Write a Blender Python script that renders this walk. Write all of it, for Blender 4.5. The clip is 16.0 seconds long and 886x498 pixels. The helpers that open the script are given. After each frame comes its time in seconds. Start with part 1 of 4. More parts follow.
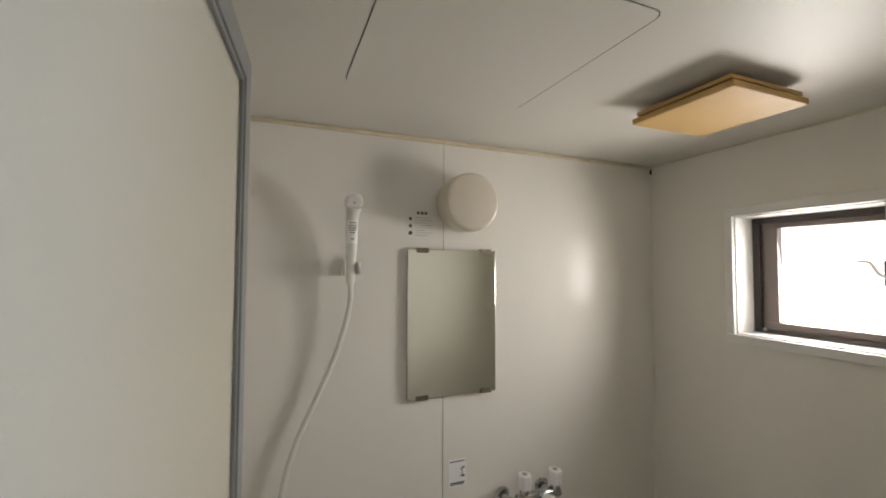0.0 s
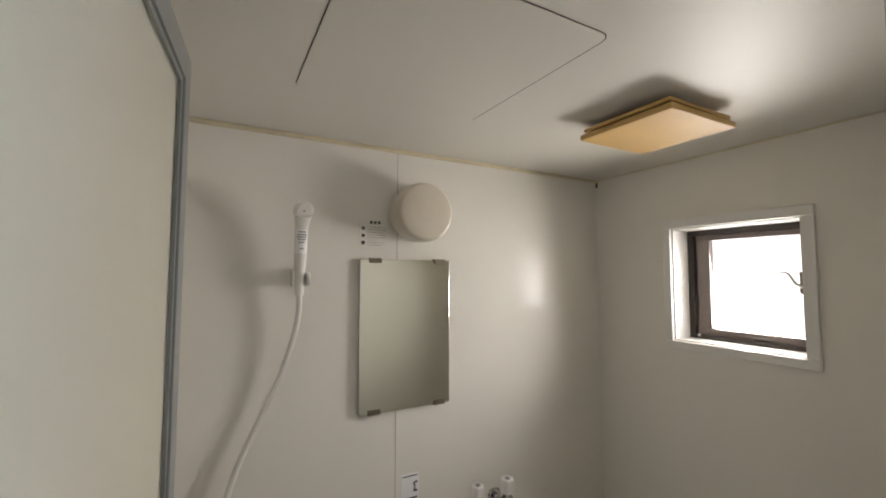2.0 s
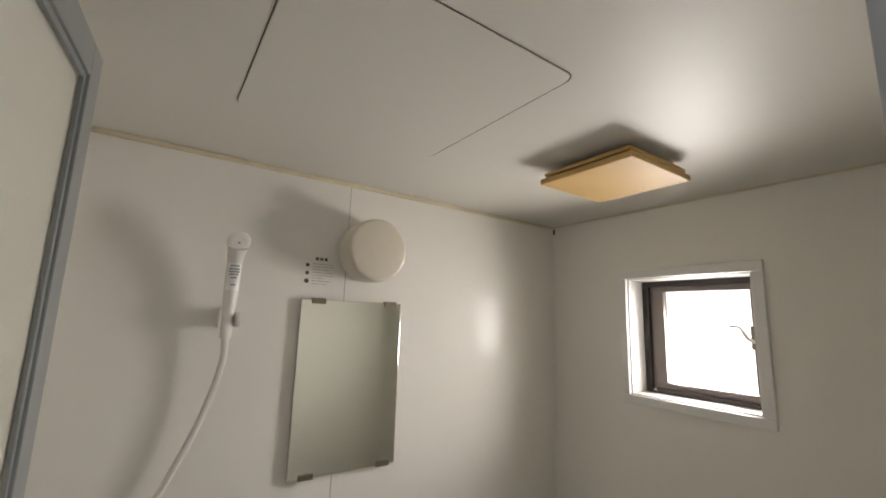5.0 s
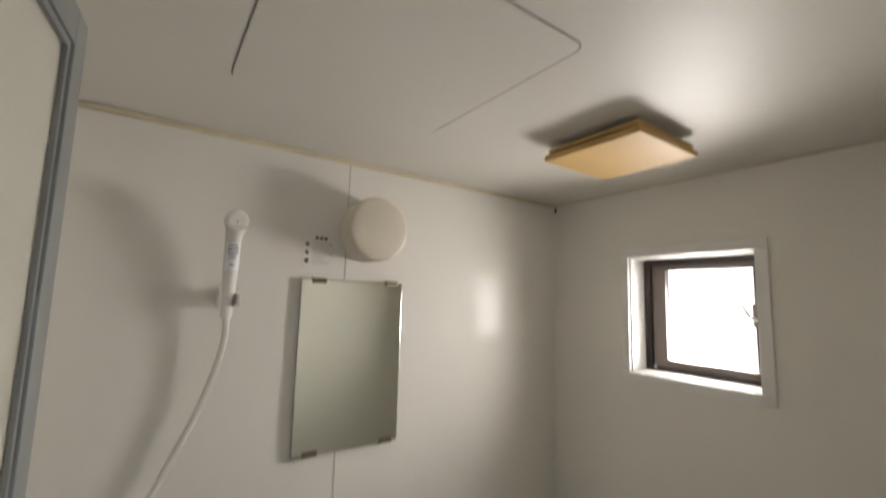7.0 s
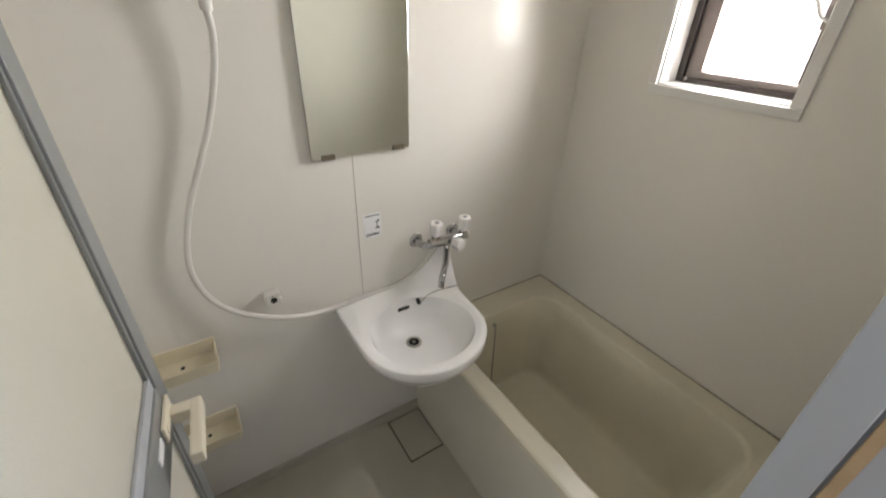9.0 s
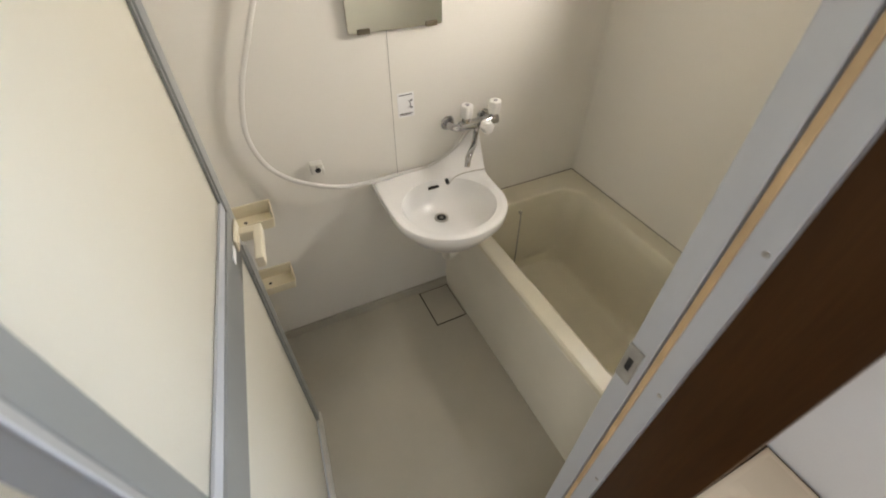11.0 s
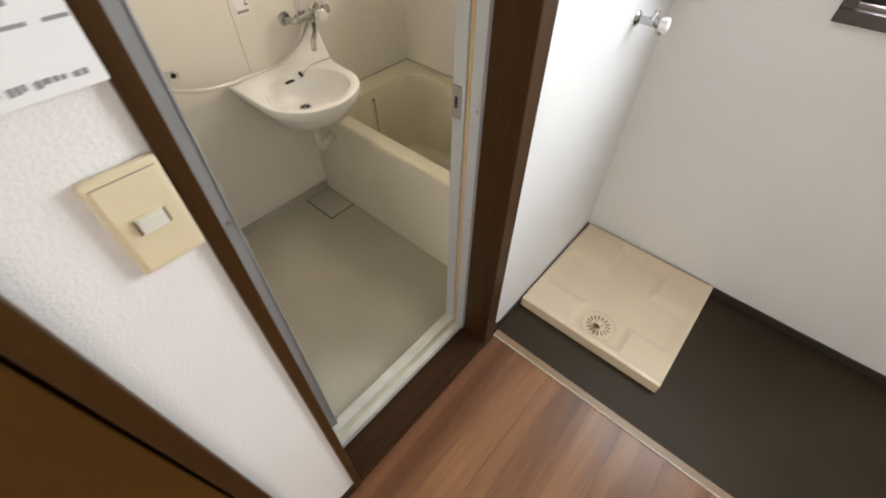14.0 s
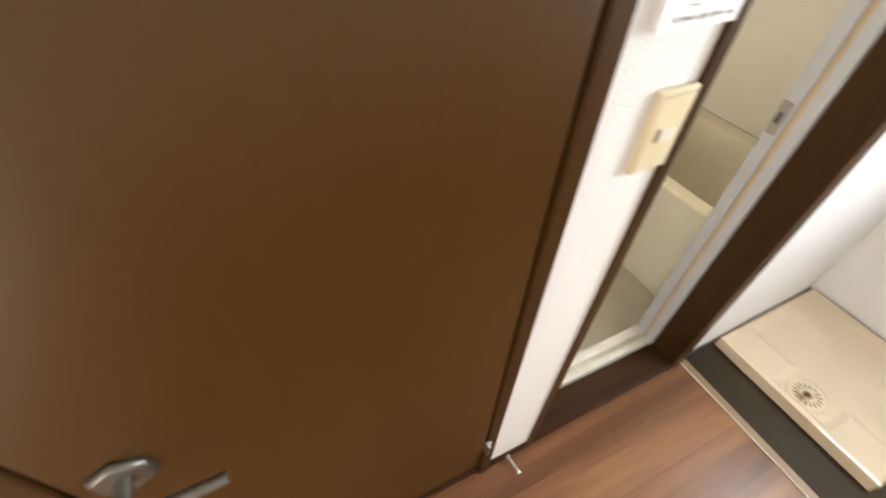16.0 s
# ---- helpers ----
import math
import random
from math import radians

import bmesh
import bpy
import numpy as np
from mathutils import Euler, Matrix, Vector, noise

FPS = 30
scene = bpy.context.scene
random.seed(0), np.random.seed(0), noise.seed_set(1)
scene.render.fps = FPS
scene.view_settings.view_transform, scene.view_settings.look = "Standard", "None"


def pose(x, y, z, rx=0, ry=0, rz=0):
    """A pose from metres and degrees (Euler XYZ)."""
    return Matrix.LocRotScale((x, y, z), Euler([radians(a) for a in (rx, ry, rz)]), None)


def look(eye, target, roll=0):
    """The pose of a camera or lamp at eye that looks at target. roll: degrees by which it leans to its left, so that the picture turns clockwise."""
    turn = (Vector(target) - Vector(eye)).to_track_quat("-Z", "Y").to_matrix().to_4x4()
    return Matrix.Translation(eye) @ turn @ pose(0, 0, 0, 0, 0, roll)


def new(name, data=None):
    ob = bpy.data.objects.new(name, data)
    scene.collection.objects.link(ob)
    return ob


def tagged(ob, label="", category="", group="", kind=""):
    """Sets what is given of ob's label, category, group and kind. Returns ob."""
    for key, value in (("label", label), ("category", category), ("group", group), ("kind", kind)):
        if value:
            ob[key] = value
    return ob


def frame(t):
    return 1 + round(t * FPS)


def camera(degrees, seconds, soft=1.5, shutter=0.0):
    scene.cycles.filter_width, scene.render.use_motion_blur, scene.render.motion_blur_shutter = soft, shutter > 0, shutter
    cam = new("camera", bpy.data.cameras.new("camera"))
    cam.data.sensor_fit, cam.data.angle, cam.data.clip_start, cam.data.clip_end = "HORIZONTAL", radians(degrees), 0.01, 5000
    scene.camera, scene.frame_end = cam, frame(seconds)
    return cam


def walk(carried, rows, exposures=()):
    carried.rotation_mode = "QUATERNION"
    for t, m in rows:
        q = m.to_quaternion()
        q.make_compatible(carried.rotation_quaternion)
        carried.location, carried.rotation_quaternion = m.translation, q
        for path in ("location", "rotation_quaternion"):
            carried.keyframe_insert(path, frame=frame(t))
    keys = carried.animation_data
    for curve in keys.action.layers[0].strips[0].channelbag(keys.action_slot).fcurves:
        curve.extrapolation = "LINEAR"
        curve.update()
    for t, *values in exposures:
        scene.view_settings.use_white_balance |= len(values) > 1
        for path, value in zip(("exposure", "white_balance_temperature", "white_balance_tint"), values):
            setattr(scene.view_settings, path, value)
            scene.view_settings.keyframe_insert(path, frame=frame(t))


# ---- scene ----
cam = camera(93.8, 16.0, soft=1.9, shutter=0.5)
PATH = [
    (0, (0.161, 0.056, 1.581), (0.918, 1.906, 1.665), 0.2),
    (0.5, (0.155, 0.058, 1.583), (0.992, 1.871, 1.687), 0.0),
    (1, (0.15, 0.054, 1.587), (1.034, 1.844, 1.7), -0.0),
    (1.5, (0.153, 0.058, 1.586), (1.077, 1.828, 1.707), -0.1),
    (2, (0.165, 0.065, 1.588), (1.122, 1.817, 1.711), 0.1),
    (2.5, (0.167, 0.067, 1.587), (1.159, 1.799, 1.716), 0.4),
    (3, (0.173, 0.068, 1.592), (1.207, 1.774, 1.736), 0.8),
    (3.5, (0.182, 0.078, 1.592), (1.253, 1.759, 1.761), 1.2),
    (4, (0.196, 0.093, 1.598), (1.295, 1.751, 1.801), 1.6),
    (4.5, (0.205, 0.108, 1.596), (1.318, 1.748, 1.866), 1.9),
    (4.7, (0.213, 0.117, 1.595), (1.325, 1.751, 1.901), 1.9),
    (6.8, (0.206, 0.138, 1.594), (1.33, 1.752, 1.956), 1.6),
    (7, (0.213, 0.142, 1.595), (1.346, 1.773, 1.824), 1.6),
    (7.5, (0.215, 0.144, 1.59), (1.364, 1.775, 1.448), 1.7),
    (8, (0.229, 0.141, 1.581), (1.33, 1.735, 1.087), 1.9),
    (8.5, (0.233, 0.147, 1.572), (1.268, 1.659, 0.772), 2.1),
    (9, (0.236, 0.15, 1.564), (1.193, 1.577, 0.54), 2.2),
    (9.2, (0.241, 0.149, 1.564), (1.163, 1.545, 0.468), 2.1),
    (11.3, (0.195, -0.068, 1.545), (0.834, 1.226, 0.16), 0.7),
    (11.5, (0.177, -0.102, 1.536), (0.82, 1.18, 0.143), 0.8),
    (12, (0.131, -0.154, 1.519), (0.826, 1.081, 0.107), 1.0),
    (12.5, (0.08, -0.214, 1.51), (0.888, 0.932, 0.085), 1.2),
    (13, (0.039, -0.28, 1.504), (0.941, 0.778, 0.066), 0.5),
    (13.5, (-0.01, -0.353, 1.495), (0.974, 0.598, 0.036), 0.5),
    (14, (-0.081, -0.401, 1.485), (0.935, 0.462, -0.006), 1.0),
    (14.5, (-0.175, -0.385, 1.477), (0.816, 0.46, -0.041), 1.6),
    (15, (-0.281, -0.353, 1.464), (0.614, 0.58, -0.061), 0.6),
    (15.2, (-0.323, -0.341, 1.463), (0.528, 0.636, -0.06), 1.2),
    (15.5, (-0.396, -0.332, 1.466), (0.389, 0.736, -0.033), 1.3),
    (16, (-0.503, -0.305, 1.478), (0.121, 0.924, 0.028), 1.7),
]
walk(cam, [(t, look(eye, target, roll)) for t, eye, target, roll in PATH],
     exposures=[(0.0, -0.34, 6750, 13), (7.0, -0.26, 6700, 13), (7.5, -0.36, 6850, 13), (8.0, 0.06, 6650, 13), (8.5, 0.16, 6500, 13), (9.0, 0.28, 6500, 13), (11.0, 0.58, 7050, 13), (13.0, 0.64, 7600, 13), (14.5, 0.72, 7800, 13), (16.0, 1.2, 8000, 13)])
GROUND_W, BATH_W, LAUN_W, ROOM_W = 20.0, 5.2, 23.5, 11.8

# ---------- world and light ----------
world = bpy.data.worlds.new("sky")
scene.world = world
world.use_nodes = True
sky = world.node_tree.nodes.new("ShaderNodeTexSky")
sky.sky_type, sky.sun_disc = "NISHITA", False
sky.sun_elevation, sky.sun_rotation = radians(48), radians(120)
back = world.node_tree.nodes["Background"]
back.inputs["Strength"].default_value = 0.1
world.node_tree.links.new(sky.outputs[0], back.inputs["Color"])

# plan, in metres: x along the door wall, y into the bathroom, z up from the hall floor
WALL_X = 1.497      # window wall of the bathroom
WALL_Y = 1.217      # mirror wall
FRONT_Y = 0.174     # bathroom face of the door wall
LEFT_X = -0.035     # hidden side wall of the bathroom
CEIL = 1.965
BATH_Z = 0.03
LAUN_X = 1.522      # outer wall of the laundry corner
HALL_L, HALL_B, HALL_C = -1.75, -2.3, 2.36


def window_lamp(name, x, y, z, w, h, watts, colour, facing=-1, spread=180, drop=0.0):
    data = bpy.data.lights.new(name, "AREA")
    data.shape, data.size, data.size_y, data.energy, data.color = "RECTANGLE", w, h, watts, colour
    data.spread = radians(spread)
    ob = new(name, data)
    ob.matrix_world = look((x, y, z), (x + facing, y, z - drop))
    return ob


# daylight in the bathroom pane, and the warmer light that the sunlit ground throws up through it
window_lamp("daylight_bath_window", 1.606, 0.7195, 1.5575, 0.243, 0.289, BATH_W, (1.0, 0.985, 0.965), spread=128, drop=0.16)
window_lamp("daylight_bath_ground", 1.75, 0.62, 1.28, 1.25, 0.60, GROUND_W, (1.0, 0.955, 0.86), spread=150)
window_lamp("daylight_laundry_window", LAUN_X + 0.034, -0.80, 1.538, 0.73, 0.776, LAUN_W, (0.65, 0.81, 1.0), spread=176, drop=0.12)
# unseen lamp and opening, added for light that arrives from the hall's left
window_lamp("added_room_daylight", HALL_L - 0.06, -1.15, 0.86, 1.26, 1.66, ROOM_W, (1.0, 0.97, 0.94), 1)


# ---------- materials ----------
def mat(name, colour, rough=0.5, metal=0.0, spots=0.06, spot_scale=6.0, bump=0.0, bump_scale=300.0, stretch=(1, 1, 1),
        coat=0.0, tint=None, clear=0.0, random_tint=0.0, fine=0.02, shine=0.5):
    """A surface with broad stains, fine grain and relief."""
    m = bpy.data.materials.new(name)
    m.use_nodes = True
    nt = m.node_tree
    b = nt.nodes["Principled BSDF"]
    tex = nt.nodes.new("ShaderNodeTexCoord")
    mp = nt.nodes.new("ShaderNodeMapping")
    mp.inputs["Scale"].default_value = stretch
    nt.links.new(tex.outputs["Object"], mp.inputs["Vector"])
    n1 = nt.nodes.new("ShaderNodeTexNoise")
    n1.inputs["Scale"].default_value, n1.inputs["Detail"].default_value = spot_scale, 5
    n2 = nt.nodes.new("ShaderNodeTexNoise")
    n2.inputs["Scale"].default_value, n2.inputs["Detail"].default_value = bump_scale, 2
    nt.links.new(mp.outputs[0], n1.inputs["Vector"])
    nt.links.new(mp.outputs[0], n2.inputs["Vector"])
    r = nt.nodes.new("ShaderNodeValToRGB")
    dark = tint or tuple(c * (1 - 2.2 * spots) for c in colour)
    r.color_ramp.elements[0].position, r.color_ramp.elements[1].position = 0.32, 0.68
    r.color_ramp.elements[0].color, r.color_ramp.elements[1].color = (*dark, 1), (*colour, 1)
    nt.links.new(n1.outputs["Fac"], r.inputs[0])
    last = r.outputs[0]
    for source, amount in ((n2.outputs["Fac"], fine), (None, random_tint)):
        if amount <= 0:
            continue
        if source is None:
            info = nt.nodes.new("ShaderNodeObjectInfo")
            source = info.outputs["Random"]
        mr = nt.nodes.new("ShaderNodeMapRange")
        mr.inputs["To Min"].default_value, mr.inputs["To Max"].default_value = 1 - amount, 1 + amount
        nt.links.new(source, mr.inputs["Value"])
        mul = nt.nodes.new("ShaderNodeVectorMath")
        mul.operation = "SCALE"
        nt.links.new(last, mul.inputs[0])
        nt.links.new(mr.outputs[0], mul.inputs["Scale"])
        last = mul.outputs[0]
    nt.links.new(last, b.inputs["Base Color"])
    rr = nt.nodes.new("ShaderNodeMapRange")
    rr.inputs["To Min"].default_value, rr.inputs["To Max"].default_value = max(rough - 0.015, 0.02), min(rough + 0.02, 1)
    nt.links.new(n1.outputs["Fac"], rr.inputs["Value"])
    nt.links.new(rr.outputs[0], b.inputs["Roughness"])
    b.inputs["Metallic"].default_value = metal
    b.inputs["Coat Weight"].default_value = coat
    b.inputs["Coat Roughness"].default_value = 0.05
    b.inputs["Transmission Weight"].default_value = clear
    b.inputs["Specular IOR Level"].default_value = shine
    if bump > 0:
        bp = nt.nodes.new("ShaderNodeBump")
        bp.inputs["Strength"].default_value, bp.inputs["Distance"].default_value = bump, 0.002
        nt.links.new(n2.outputs["Fac"], bp.inputs["Height"])
        nt.links.new(bp.outputs[0], b.inputs["Normal"])
    return m


def wood(name, light, dark, rough=0.4, along="x", scale=1.0, random_tint=0.0, coat=0.0, contrast=(0.3, 0.7), shine=0.5, pore=1.0):
    """Printed wood: long fibres, broad bands and fine pores along one axis."""
    m = bpy.data.materials.new(name)
    m.use_nodes = True
    nt = m.node_tree
    b = nt.nodes["Principled BSDF"]
    tex = nt.nodes.new("ShaderNodeTexCoord")
    mp = nt.nodes.new("ShaderNodeMapping")
    squeeze = {"x": (0.06, 1, 1), "y": (1, 0.06, 1), "z": (1, 1, 0.06)}[along]
    mp.inputs["Scale"].default_value = tuple(s * scale for s in squeeze)
    nt.links.new(tex.outputs["Object"], mp.inputs["Vector"])
    vec = mp.outputs[0]
    if random_tint:
        info = nt.nodes.new("ShaderNodeObjectInfo")
        sc = nt.nodes.new("ShaderNodeVectorMath")
        sc.operation = "SCALE"
        sc.inputs[0].default_value = (13, 29, 7)
        nt.links.new(info.outputs["Random"], sc.inputs["Scale"])
        add = nt.nodes.new("ShaderNodeVectorMath")
        nt.links.new(vec, add.inputs[0])
        nt.links.new(sc.outputs[0], add.inputs[1])
        vec = add.outputs[0]
    broad = nt.nodes.new("ShaderNodeTexNoise")
    broad.inputs["Scale"].default_value, broad.inputs["Detail"].default_value, broad.inputs["Distortion"].default_value = 9, 6, 0.6
    pores = nt.nodes.new("ShaderNodeTexNoise")
    pores.inputs["Scale"].default_value, pores.inputs["Detail"].default_value = 140, 3
    for n in (broad, pores):
        nt.links.new(vec, n.inputs["Vector"])
    ramp = nt.nodes.new("ShaderNodeValToRGB")
    ramp.color_ramp.elements[0].position, ramp.color_ramp.elements[1].position = contrast
    ramp.color_ramp.elements[0].color, ramp.color_ramp.elements[1].color = (*dark, 1), (*light, 1)
    nt.links.new(broad.outputs["Fac"], ramp.inputs[0])
    mr = nt.nodes.new("ShaderNodeMapRange")
    mr.inputs["From Min"].default_value, mr.inputs["From Max"].default_value = 0.3, 0.7
    mr.inputs["To Min"].default_value, mr.inputs["To Max"].default_value = 1 - 0.14 * pore, 1 + 0.1 * pore
    nt.links.new(pores.outputs["Fac"], mr.inputs["Value"])
    mul = nt.nodes.new("ShaderNodeVectorMath")
    mul.operation = "SCALE"
    nt.links.new(ramp.outputs[0], mul.inputs[0])
    nt.links.new(mr.outputs[0], mul.inputs["Scale"])
    last = mul.outputs[0]
    if random_tint:
        m2 = nt.nodes.new("ShaderNodeMapRange")
        m2.inputs["To Min"].default_value, m2.inputs["To Max"].default_value = 1 - random_tint, 1 + random_tint
        nt.links.new(info.outputs["Random"], m2.inputs["Value"])
        mul2 = nt.nodes.new("ShaderNodeVectorMath")
        mul2.operation = "SCALE"
        nt.links.new(last, mul2.inputs[0])
        nt.links.new(m2.outputs[0], mul2.inputs["Scale"])
        last = mul2.outputs[0]
    nt.links.new(last, b.inputs["Base Color"])
    b.inputs["Roughness"].default_value = rough
    b.inputs["Specular IOR Level"].default_value = shine
    b.inputs["Coat Weight"].default_value = coat
    bp = nt.nodes.new("ShaderNodeBump")
    bp.inputs["Strength"].default_value, bp.inputs["Distance"].default_value = 0.08, 0.001
    nt.links.new(pores.outputs["Fac"], bp.inputs["Height"])
    nt.links.new(bp.outputs[0], b.inputs["Normal"])
    return m


def frosted(name, colour):
    """Pebbled translucent plastic: lets light through, hides what is behind."""
    m = mat(name, colour, rough=0.28, spots=0.02, bump=0.55, bump_scale=260, fine=0.03)
    nt = m.node_tree
    b, out = nt.nodes["Principled BSDF"], nt.nodes["Material Output"]
    tr = nt.nodes.new("ShaderNodeBsdfTranslucent")
    tr.inputs["Color"].default_value = (*colour, 1)
    mix = nt.nodes.new("ShaderNodeMixShader")
    mix.inputs[0].default_value = 0.78
    nt.links.new(b.outputs[0], mix.inputs[1])
    nt.links.new(tr.outputs[0], mix.inputs[2])
    nt.links.new(mix.outputs[0], out.inputs["Surface"])
    return m


def pane_glass(name):
    m = bpy.data.materials.new(name)
    m.use_nodes = True
    nt = m.node_tree
    out = nt.nodes["Material Output"]
    tp = nt.nodes.new("ShaderNodeBsdfTransparent")
    gl = nt.nodes.new("ShaderNodeBsdfGlossy")
    gl.inputs["Roughness"].default_value = 0.12
    mix = nt.nodes.new("ShaderNodeMixShader")
    mix.inputs[0].default_value = 0.06
    nt.links.new(tp.outputs[0], mix.inputs[1])
    nt.links.new(gl.outputs[0], mix.inputs[2])
    nt.links.new(mix.outputs[0], out.inputs["Surface"])
    return m


def sky_glow(name, colour, strength):
    m = bpy.data.materials.new(name)
    m.use_nodes = True
    nt = m.node_tree
    em = nt.nodes.new("ShaderNodeEmission")
    em.inputs["Color"].default_value, em.inputs["Strength"].default_value = (*colour, 1), strength
    nt.links.new(em.outputs[0], nt.nodes["Material Output"].inputs["Surface"])
    return m


SKY_GLOW = sky_glow("bright_sky", (1.0, 1.0, 1.0), 3.0)
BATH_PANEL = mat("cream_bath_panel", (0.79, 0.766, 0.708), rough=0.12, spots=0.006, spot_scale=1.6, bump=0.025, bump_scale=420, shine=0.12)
# same cream as the walls, with the ceiling's weaker light put into the colour
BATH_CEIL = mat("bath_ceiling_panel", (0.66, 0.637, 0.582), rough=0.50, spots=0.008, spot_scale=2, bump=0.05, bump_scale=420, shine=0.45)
CAULK = mat("yellowed_caulk", (0.72, 0.64, 0.45), rough=0.5, spots=0.12, spot_scale=9)
GREY_CAULK = mat("grey_caulk", (0.40, 0.375, 0.30), rough=0.6, spots=0.1, spot_scale=30)
DRAIN_GAP = mat("brown_drain_gap", (0.045, 0.034, 0.020), rough=0.7, spots=0.1, spot_scale=40)
SEAM = mat("dark_seam", (0.28, 0.265, 0.235), rough=0.7)
BATH_FLOOR = mat("grey_bath_floor", (0.50, 0.470, 0.390), rough=0.5, spots=0.05, spot_scale=4, bump=0.12, bump_scale=500, fine=0.05)
TUB = mat("ivory_tub", (0.77, 0.725, 0.585), rough=0.28, spots=0.03, spot_scale=5, bump=0.02)
APRON = mat("tub_apron", (0.78, 0.745, 0.645), rough=0.3, spots=0.03, spot_scale=5, bump=0.03)
BASIN = mat("white_basin", (0.86, 0.86, 0.85), rough=0.24, spots=0.012, bump=0.0, coat=0.05)
CHROME = mat("chrome", (0.52, 0.52, 0.525), rough=0.08, metal=1.0, spots=0.02)
BLACK = mat("black_hole", (0.012, 0.012, 0.012), rough=0.6)
WHITE_PLASTIC = mat("white_plastic", (0.74, 0.72, 0.67), rough=0.35, spots=0.03)
HOSE = mat("white_hose", (0.72, 0.70, 0.655), rough=0.32, spots=0.02)
KNOB = mat("white_tap_knob", (0.82, 0.81, 0.79), rough=0.25, spots=0.01)
OLD_IVORY = mat("yellowed_ivory_plastic", (0.73, 0.66, 0.49), rough=0.4, spots=0.05, spot_scale=14)
LEVER = mat("ivory_lever_plastic", (0.72, 0.66, 0.52), rough=0.35, spots=0.03)
VENT = mat("amber_vent_plastic", (0.58, 0.37, 0.13), rough=0.55, spots=0.05, spot_scale=7)
LAMP = mat("opal_lamp_cover", (0.66, 0.60, 0.50), rough=0.3, spots=0.03)
MIRROR = mat("mirror_silver", (0.84, 0.87, 0.81), rough=0.03, metal=1.0, spots=0.01, fine=0.0)
CLIP = mat("bronze_clip", (0.22, 0.19, 0.14), rough=0.4, metal=0.6)
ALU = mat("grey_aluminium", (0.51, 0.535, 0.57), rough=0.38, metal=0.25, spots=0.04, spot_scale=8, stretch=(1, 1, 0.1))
ALU_WHITE = mat("white_aluminium", (0.66, 0.65, 0.60), rough=0.4, metal=0.15, spots=0.08, spot_scale=14)
GASKET = mat("yellowed_gasket", (0.60, 0.43, 0.24), rough=0.6, spots=0.1, spot_scale=20)
FROST = frosted("frosted_door_panel", (0.93, 0.92, 0.875))
# bronze and sash colours are lifted to include glare from the bright pane
BRONZE = mat("bronze_window_frame", (0.06, 0.049, 0.046), rough=0.4, metal=0.4, spots=0.05)
SASH = mat("window_sash", (0.22, 0.185, 0.17), rough=0.42, metal=0.4, spots=0.05)
WHITE_TRIM = mat("white_window_trim", (0.78, 0.77, 0.74), rough=0.35, spots=0.02, bump=0.03)
GLASS = pane_glass("window_glass")
JAMB = wood("brown_frame_wood", (0.066, 0.0295, 0.0088), (0.032, 0.0138, 0.0042), rough=0.40, along="z", scale=1.6, shine=0.13)
SILL_WOOD = wood("brown_sill_wood", (0.060, 0.029, 0.013), (0.030, 0.014, 0.007), rough=0.45, along="x", scale=1.6, shine=0.07)
TOILET_DOOR = wood("brown_veneer", (0.064, 0.0262, 0.0030), (0.056, 0.0226, 0.0025), rough=0.34, along="z", scale=0.7, contrast=(0.1, 0.9), shine=0.40, pore=0.25)
PLANK = wood("walnut_floor_print", (0.34, 0.160, 0.076), (0.128, 0.051, 0.025), rough=0.31, along="x", scale=1.0, contrast=(0.34, 0.70), random_tint=0.07, shine=0.26, pore=0.8)
STRIP = wood("oak_edge_strip", (0.30, 0.19, 0.105), (0.22, 0.13, 0.07), rough=0.42, along="y", scale=2)
STRIP_EDGE = mat("pale_strip_edge", (0.68, 0.60, 0.47), rough=0.45)
VINYL = mat("dark_vinyl_floor", (0.047, 0.033, 0.0195), rough=0.5, spots=0.12, spot_scale=3, bump=0.08, bump_scale=350, fine=0.1, shine=0.13)
VINYL_EDGE = mat("dark_skirting", (0.035, 0.024, 0.018), rough=0.45)
PAN = mat("beige_pan_plastic", (0.74, 0.595, 0.425), rough=0.12, spots=0.03, spot_scale=5, coat=0.7)
PAN_DARK = mat("pan_grate_gap", (0.10, 0.07, 0.04), rough=0.6)
SWITCH = mat("yellowed_switch_plate", (0.69, 0.59, 0.40), rough=0.35, spots=0.02)
ROCKER = mat("switch_rocker", (0.74, 0.72, 0.62), rough=0.3)
WALLPAPER = mat("white_wallpaper", (0.76, 0.75, 0.735), rough=0.75, spots=0.015, spot_scale=3, bump=0.75, bump_scale=240, fine=0.025)
PAPER = mat("white_notice_paper", (0.80, 0.80, 0.80), rough=0.5, spots=0.01)
INK = mat("grey_print", (0.30, 0.30, 0.31), rough=0.6)
DARK_PRINT = mat("dark_print", (0.07, 0.07, 0.075), rough=0.6)
LABEL = mat("white_label", (0.90, 0.90, 0.90), rough=0.4)
STEEL = mat("brushed_steel", (0.52, 0.50, 0.46), rough=0.32, metal=1.0, spots=0.05)
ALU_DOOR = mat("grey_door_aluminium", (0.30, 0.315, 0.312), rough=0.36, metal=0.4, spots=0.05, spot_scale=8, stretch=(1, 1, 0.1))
# the frame's hinge side: its weaker light is put into a darker blue-grey
ALU_SHADED = mat("shaded_frame_aluminium", (0.27, 0.315, 0.36), rough=0.36, metal=0.3, spots=0.05, spot_scale=8, stretch=(1, 1, 0.1))
STAIN = mat("stained_channel", (0.62, 0.58, 0.43), rough=0.5, spots=0.12, spot_scale=18)
